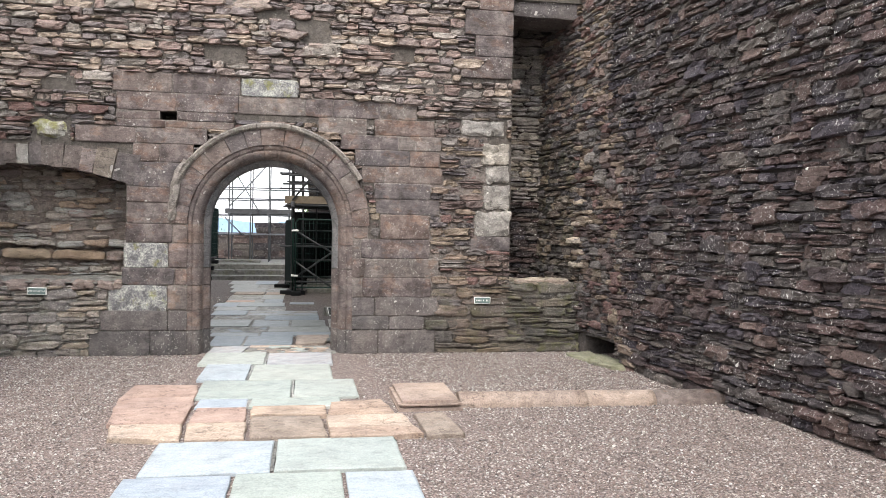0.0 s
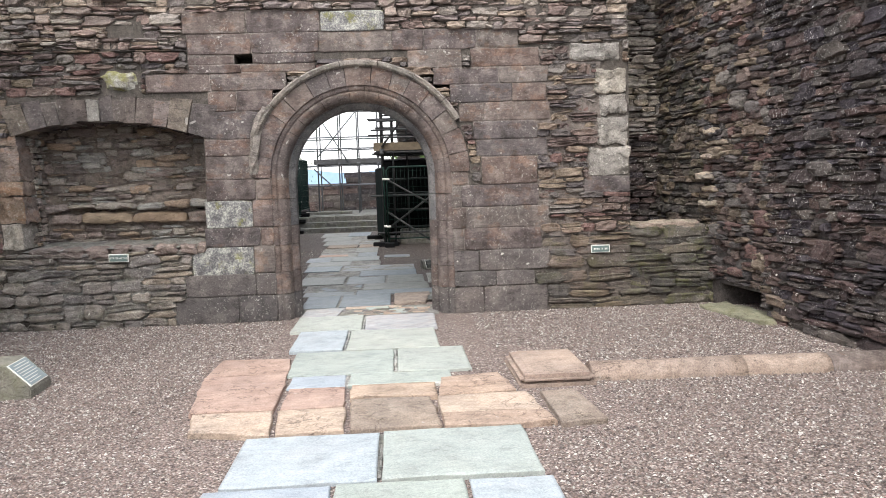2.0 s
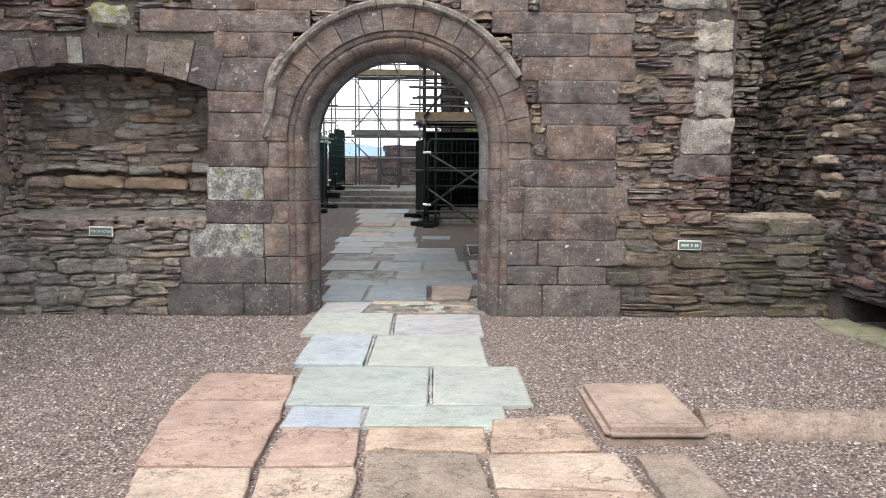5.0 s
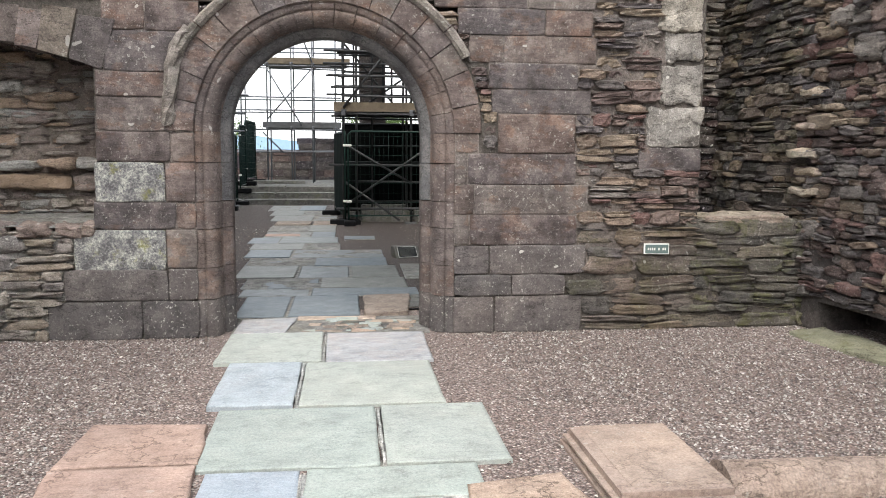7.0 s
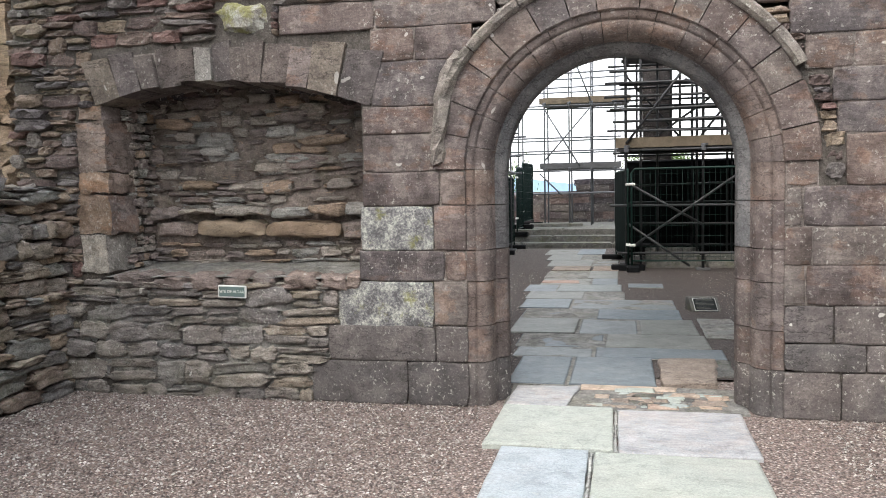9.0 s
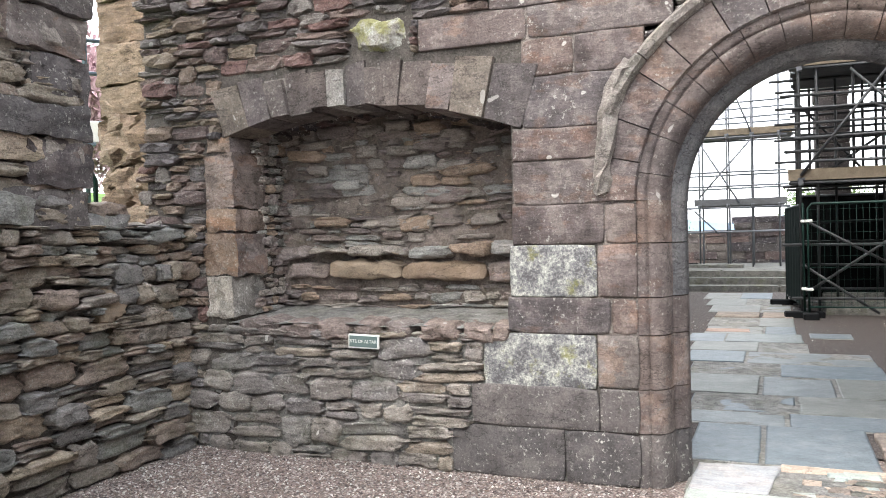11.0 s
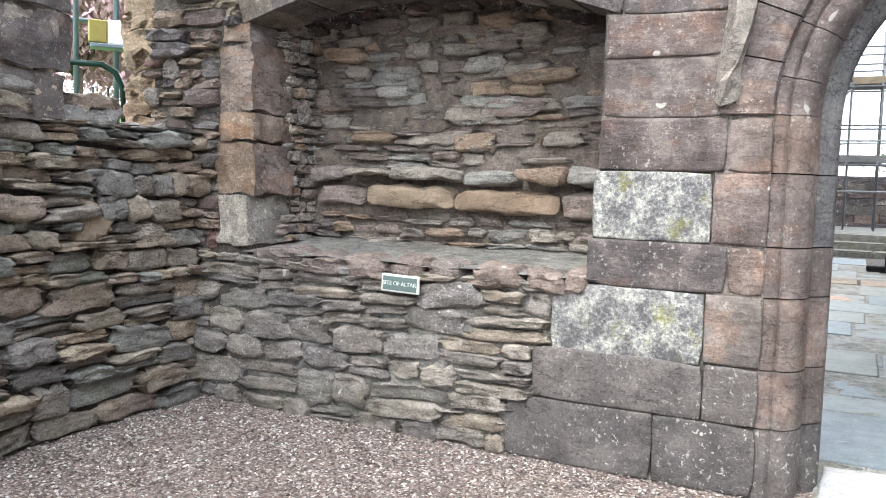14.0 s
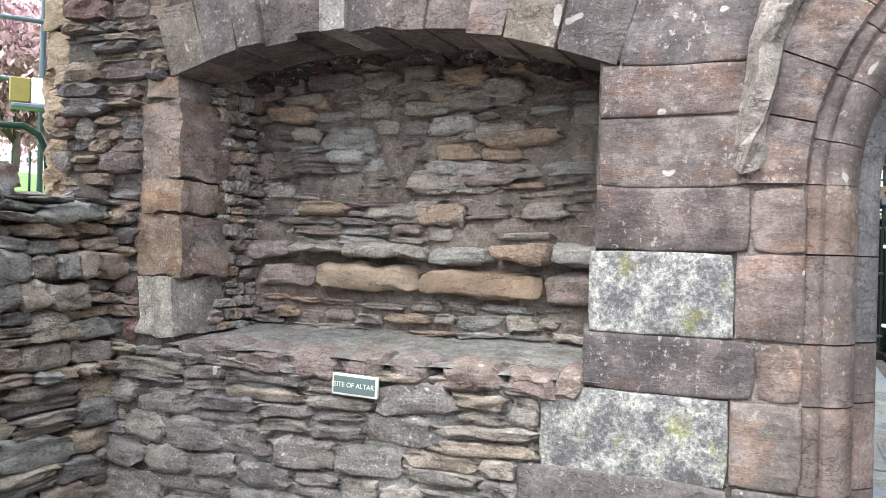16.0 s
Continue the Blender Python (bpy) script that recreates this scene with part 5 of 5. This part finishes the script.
part("mustard_half", box_bm(-0.22, -0.004, -0.1, 0.1, 0.01, 0.29, 0.012), plain("mustard_plastic", (0.25, 0.22, 0.06), 0.5, 0, 0.2), box)
part("bracket", box_bm(-0.2, 0.2, -0.13, 0.13, -0.05, 0.0, 0.01), BLUE_STEEL, box)


def leafy_tree(matrix, height, spread, leaf, count, seed, label, leaf_size=0.09):
    r = random.Random(seed)
    tree = obj("tree", None, None, matrix, label, "tree")
    bm = bmesh.new()
    tips = []
    for k in range(9):
        a, up = r.uniform(0, 6.3), height * r.uniform(0.5, 1.0)
        end = Vector((math.cos(a) * spread * r.uniform(0.3, 0.9), math.sin(a) * spread * r.uniform(0.3, 0.9), up))
        tube_bm([(0, 0, height * 0.25), end * 0.5 + Vector((0, 0, height * 0.2)), end], 0.03 + 0.01 * (k % 3), 6, bm)
        tips.append(end)
    tube_bm([(0, 0, 0), (0.03, 0, height * 0.2), (0, 0.02, height * 0.45)], 0.11, 8, bm)
    part("trunk", bm, BARK, tree)
    vs, fs = [], []
    for k in range(count):
        c = r.choice(tips) + Vector((r.gauss(0, 1), r.gauss(0, 1), r.gauss(0, 0.7))) * spread * 0.3
        q = Euler((r.uniform(0, 6.3), r.uniform(0, 6.3), r.uniform(0, 6.3))).to_matrix()
        b = len(vs)
        s = leaf_size * r.uniform(0.6, 1.4)
        vs += [c + q @ Vector(p) * s for p in ((-1, 0, 0), (0, -0.5, 0.15), (1, 0, 0), (0, 0.5, 0.15))]
        fs.append((b, b + 1, b + 2, b + 3))
    obj("crown", mesh_of("crown", vs, fs, leaf), tree)
    return tree


leafy_tree(pose(-21, 12.5, 2.8), 5.2, 2.8, BLOSSOM, 15000, 3, "cherry tree in pink blossom beyond the lawn", 0.12)
leafy_tree(pose(-25, 18.0, 2.8), 5.0, 2.8, BLOSSOM, 14000, 4, "cherry tree in pink blossom beyond the lawn", 0.12)
leafy_tree(pose(-6.5, 31, 0), 2.9, 1.8, LEAF, 8000, 5, "green bushy tree behind the far wall", 0.055)
leafy_tree(pose(1.5, 36, 0), 3.4, 1.8, LEAF, 7000, 6, "green bushy tree behind the scaffold", 0.06)

# ---- beyond the doorway: steps, far wall, hills ----
steps = obj("stone_steps", None, label="three long grey stone steps across the nave", category="steps", kind="structure")
for k in range(3):
    x = -9.0
    rs = random.Random(60 + k)
    while x < 7:
        w = rs.uniform(1.6, 2.8)
        part("step_block", box_bm(x + 0.006, x + w - 0.006, 16.9 + k * 0.62, 17.6 + k * 0.62, -0.05 + k * 0.165, 0.165 + k * 0.165, 0.03, 2), STEP_STONE, steps)
        x += w
part("platform", box_bm(-9, 7, 18.7, 27, -0.1, 0.5), STEP_STONE, steps)
part("bench_slab", box_bm(-2.9, -1.2, 20.0, 20.45, 0.49, 0.6, 0.02), STEP_STONE, steps)
wall_far = obj("wall_far", None, matrix=pose(0, 24.0, 0), label="low grey brown stone wall at the far end", category="wall", kind="structure")
part("wall_core", boxes_bm([(-12, 9, 0.02, 0.6, 0.3, 1.62), (-1.6, 9, 0.02, 0.6, 1.6, 2.05)]), MORTAR_DARK, wall_far)
lay = Masonry(wall_far, RUBBLE_DARK, 71, lambda u, z: -4.5 < u < 0.5, 120, FLAT_SHAPES)
lay.fill(-12, 9, 0.4, 1.62, (0.18, 0.28), (0.3, 0.6), (0.0, 0.03), split=0, depth=0.05)
lay.fill(-1.6, 9, 1.62, 2.05, (0.18, 0.28), (0.3, 0.6), (0.0, 0.03), split=0, depth=0.05)
lay.close("squared grey brown stones")
HILL = plain("hazy_blue_hills", (0.2, 0.3, 0.42), 1.0, 0, 0.2, 0.01)
bm = bmesh.new()
row = []
for k in range(61):
    x = -1500 + 50 * k
    row.append((bm.verts.new((x, 2400, -20)), bm.verts.new((x, 2400, 42 + 26 * noise.noise(Vector((x * 0.004, 0, 0))) + 8 * noise.noise(Vector((x * 0.02, 2, 0)))))))
for a, b in zip(row, row[1:]):
    bm.faces.new((a[0], b[0], b[1], a[1]))
hills = part("backdrop", bm, HILL, None)
tagged(hills, "low hazy blue hills on the horizon", "hills", kind="structure")


# ---- scaffolds and fences ----
def scaffold(label, xs, ys, top, levels, rails, decks, tube, seed, braces=()):
    r = random.Random(seed)
    ob = obj("scaffold", None, None, None, label, "scaffold", "tube scaffolds round the tower")
    for x in xs:
        for y in ys:
            part("standard", tube_bm([(x, y, 0.06), (x + r.uniform(-0.02, 0.02), y, top + r.uniform(-0.4, 0.3))], 0.026, 8), tube, ob)
            part("base_plate", box_bm(x - 0.13, x + 0.13, y - 0.13, y + 0.13, 0.0, 0.06, 0.008), BOARD_GREY, ob)
    for z in levels + rails:
        for y in ys if z in levels else (ys[0], ys[-1]):
            part("ledger", tube_bm([(xs[0] - r.uniform(0.1, 0.5), y - 0.05, z + r.uniform(-0.03, 0.03)), (xs[-1] + r.uniform(0.1, 0.5), y - 0.05, z + r.uniform(-0.03, 0.03))], 0.025, 8), tube, ob)
    for z in levels:
        for x in xs:
            part("transom", tube_bm([(x + 0.05, ys[0] - r.uniform(0.15, 0.35), z + 0.06), (x + 0.05, ys[-1] + 0.25, z + 0.06)], 0.025, 8), tube, ob)
            part("coupler", box_bm(x - 0.045, x + 0.06, ys[0] - 0.08, ys[0] + 0.04, z - 0.05, z + 0.09, 0.012), GALV, ob)
    for a, b in braces:
        part("brace", tube_bm([a, b], 0.025, 8), tube, ob)
    for z, x0, x1, y0, y1, mat in decks:
        n = max(2, int((y1 - y0) / 0.23))
        for k in range(n):
            part("deck_board", box_bm(x0 + r.uniform(-0.06, 0.06), x1 + r.uniform(-0.06, 0.06), y0 + k * 0.23, y0 + k * 0.23 + 0.222, z, z + 0.04), BOARD_GREY, ob)
        part("toe_board", box_bm(x0 - 0.1, x1 + 0.1, y0 - 0.05, y0 - 0.01, z, z + 0.2, 0.004), mat, ob)
    return ob


scaffold("grey tube scaffold tower with weathered decks beside the path", (0.1, 1.55, 2.8, 4.05), (10.6, 11.9, 13.2), 7.2, (2.38, 4.38, 6.4), (0.35, 1.3, 2.95, 3.15, 3.4, 3.62, 3.9, 4.95, 5.4),
         [(2.42, 0.0, 4.4, 10.6, 13.3, BOARD), (4.42, 0.0, 4.4, 10.6, 13.3, BOARD), (6.44, 0.0, 4.4, 10.6, 13.3, BOARD)], DARK_TUBE, 1,
         (((0.1, 10.55, 1.75), (1.55, 10.55, 0.9)), ((0.1, 10.55, 0.95), (1.3, 10.55, 0.1)), ((0.1, 10.55, 0.4), (2.8, 10.55, 2.3)), ((0.1, 10.5, 2.5), (1.5, 10.5, 4.3)), ((1.55, 11.8, 2.6), (2.8, 11.8, 4.2)), ((2.8, 10.5, 2.5), (1.55, 10.5, 4.3)), ((1.6, 13.2, 2.4), (0.1, 13.2, 4.2)), ((0.75, 11.9, 0.05), (0.75, 11.9, 6.3)), ((0.38, 10.62, 0.05), (0.38, 10.62, 6.9)), ((2.15, 11.9, 0.05), (2.15, 11.9, 5.6)), ((2.4, 13.2, 0.05), (2.4, 13.2, 5.2)), ((0.2, 13.1, 1.7), (4.3, 13.1, 1.75)), ((0.2, 11.8, 0.9), (4.3, 11.8, 0.85)), ((0.1, 10.5, 2.75), (2.4, 10.5, 2.72)), ((0.0, 10.5, 3.15), (3.2, 10.5, 3.2)), ((1.2, 10.5, 3.7), (3.6, 10.5, 2.6)), ((0.5, 13.1, 2.6), (2.9, 13.1, 4.3)), ((3.3, 10.55, 0.05), (2.9, 10.55, 2.3)), ((0.95, 10.62, 2.4), (0.95, 10.62, 6.6)), ((1.2, 11.85, 2.4), (1.2, 11.85, 6.8)), ((1.9, 10.6, 2.4), (1.9, 10.6, 6.2)), ((0.35, 13.15, 2.5), (0.35, 13.15, 7.0)), ((0.0, 11.9, 3.05), (3.4, 11.9, 3.1)), ((0.1, 13.2, 3.5), (4.0, 13.2, 3.45)), ((0.9, 10.5, 4.3), (2.2, 10.5, 3.0)), ((-0.3, 10.5, 3.68), (2.0, 10.5, 3.66))))
scaffold("light tube scaffold bay with grey boarded decks against the sky", (-3.3, -2.45, -1.65, -0.95, -0.2), (20.8, 22.1), 7.6, (2.3, 4.4, 6.4), (1.55, 2.9, 3.35, 4.95, 5.4),
         [(2.34, -2.5, -0.1, 20.8, 22.2, BOARD_GREY), (4.44, -2.5, 0.2, 20.8, 22.2, BOARD)], GALV, 2,
         (((-2.45, 20.7, 2.6), (-0.95, 20.7, 4.3)), ((-2.6, 20.7, 2.2), (-1.9, 20.7, 1.5)), ((-2.45, 20.7, 4.3), (-1.3, 20.7, 2.4)), ((-1.65, 20.7, 6.3), (-0.95, 20.7, 4.5))))
scaffold("thin tube scaffold bay beside the side fence", (-4.2, -3.5, -2.95), (15.0, 16.2), 5.2, (2.1, 3.1, 4.1), (2.6, 3.6), [], GALV, 3)
# wrecked pier of the tower behind the decks
pier = obj("tower_pier", None, label="dark stone pier of the ruined tower inside scaffold", category="pier", kind="structure")
rp = random.Random(15)
z = 0.0
while z < 7:
    h = rp.uniform(0.25, 0.4)
    part("pier_block", box_bm(0.53 - rp.uniform(0, 0.05), 1.13 + rp.uniform(0, 0.05), 14.2, 15.4, z, z + h - 0.008, 0.015), ASHLAR_DARK, pier)
    z += h
# added black sheet that stands in for the shade beneath the decks
shade = obj("tarpaulin", None, label="black sheet standing in for the shade behind the lower scaffold lift", category="tarpaulin")
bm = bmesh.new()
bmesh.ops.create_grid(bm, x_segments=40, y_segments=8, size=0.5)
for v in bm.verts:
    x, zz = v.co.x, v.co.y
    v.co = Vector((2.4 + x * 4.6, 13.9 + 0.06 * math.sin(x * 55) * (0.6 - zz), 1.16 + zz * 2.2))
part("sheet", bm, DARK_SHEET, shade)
part("hem_tube", tube_bm([(0.1, 13.86, 2.27), (4.7, 13.86, 2.27)], 0.024, 8), DARK_TUBE, shade)
low_wall = obj("rubble_ledge", None, label="mossy low stone kerbs stacked under the scaffold", category="stone ledge", kind="structure")
for k in range(7):
    part("ledge_stone", box_bm(0.5 + (k % 3) * 1.2, 1.6 + (k % 3) * 1.2, 11.0 + 0.5 * (k // 3), 11.4 + 0.5 * (k // 3), 0.0, 0.14 + 0.1 * (k // 3), 0.02, 2), STEP_STONE, low_wall)


def fence_panel(a, b, dense, label, stand=0.0):
    """A welded mesh site fence panel on rubber feet, with or without netting."""
    a, b = Vector((*a, stand)), Vector((*b, stand))
    d = b - a
    n = d.length
    ob = obj("fence_panel", None, None, Matrix.Translation(a) @ Matrix.Rotation(math.atan2(d.y, d.x), 4, "Z"), label, "fence", "site fence panels")
    part("frame", tube_bm([(0, 0, 0.12), (0, 0, 1.92), (0.06, 0, 2.0), (n - 0.06, 0, 2.0), (n, 0, 1.92), (n, 0, 0.12)], 0.022, 8), GREEN_PAINT, ob)
    part("bottom_rail", tube_bm([(0, 0, 0.22), (n, 0, 0.22)], 0.016, 6), GREEN_PAINT, ob)
    part("clip", box_bm(-0.05, 0.07, -0.04, 0.04, 1.68, 1.73, 0.01), SIGN_WHITE, ob)
    part("clip", box_bm(-0.05, 0.07, -0.04, 0.04, 0.5, 0.55, 0.01), SIGN_WHITE, ob)
    part("foot", box_bm(-0.1, 0.14, -0.32, 0.32, 0.0, 0.13, 0.02), DARK_SHEET, ob)
    part("foot", box_bm(n - 0.14, n + 0.1, -0.32, 0.32, 0.0, 0.13, 0.02), DARK_SHEET, ob)
    bm = bmesh.new()
    for k in range(int(n / 0.1)):
        tube_bm([(0.1 * (k + 0.5), 0, 0.22), (0.1 * (k + 0.5), 0, 1.99)], 0.003, 4, bm)
    for k in range(9):
        tube_bm([(0, 0, 0.3 + 0.2 * k), (n, 0, 0.3 + 0.2 * k)], 0.003, 4, bm)
    part("wire_mesh", bm, GREEN_PAINT, ob)
    if dense:
        bm = bmesh.new()
        bmesh.ops.create_grid(bm, x_segments=30, y_segments=6, size=0.5)
        for v in bm.verts:
            v.co = Vector(((v.co.x + 0.5) * n, 0.012 + 0.01 * math.sin(v.co.x * 40), 0.2 + (v.co.y + 0.5) * 1.78))
        part("netting", bm, NETTING, ob)
    return ob


fence_panel((0.13, 10.45), (-0.12, 13.2), True, "dark green site fence panel with netting along the path")
fence_panel((0.2, 10.3), (3.6, 10.4), False, "dark green open mesh site fence panel before the scaffold")
fence_panel((-2.98, 14.6), (-2.95, 16.8), True, "dark green site fence panel with netting at the side")
fence_panel((-2.96, 17.55), (-2.92, 18.7), True, "dark green site fence panel with netting on the steps", 0.33)
fence_panel((-2.94, 18.75), (-2.84, 20.7), True, "dark green site fence panel with netting on the steps", 0.5)
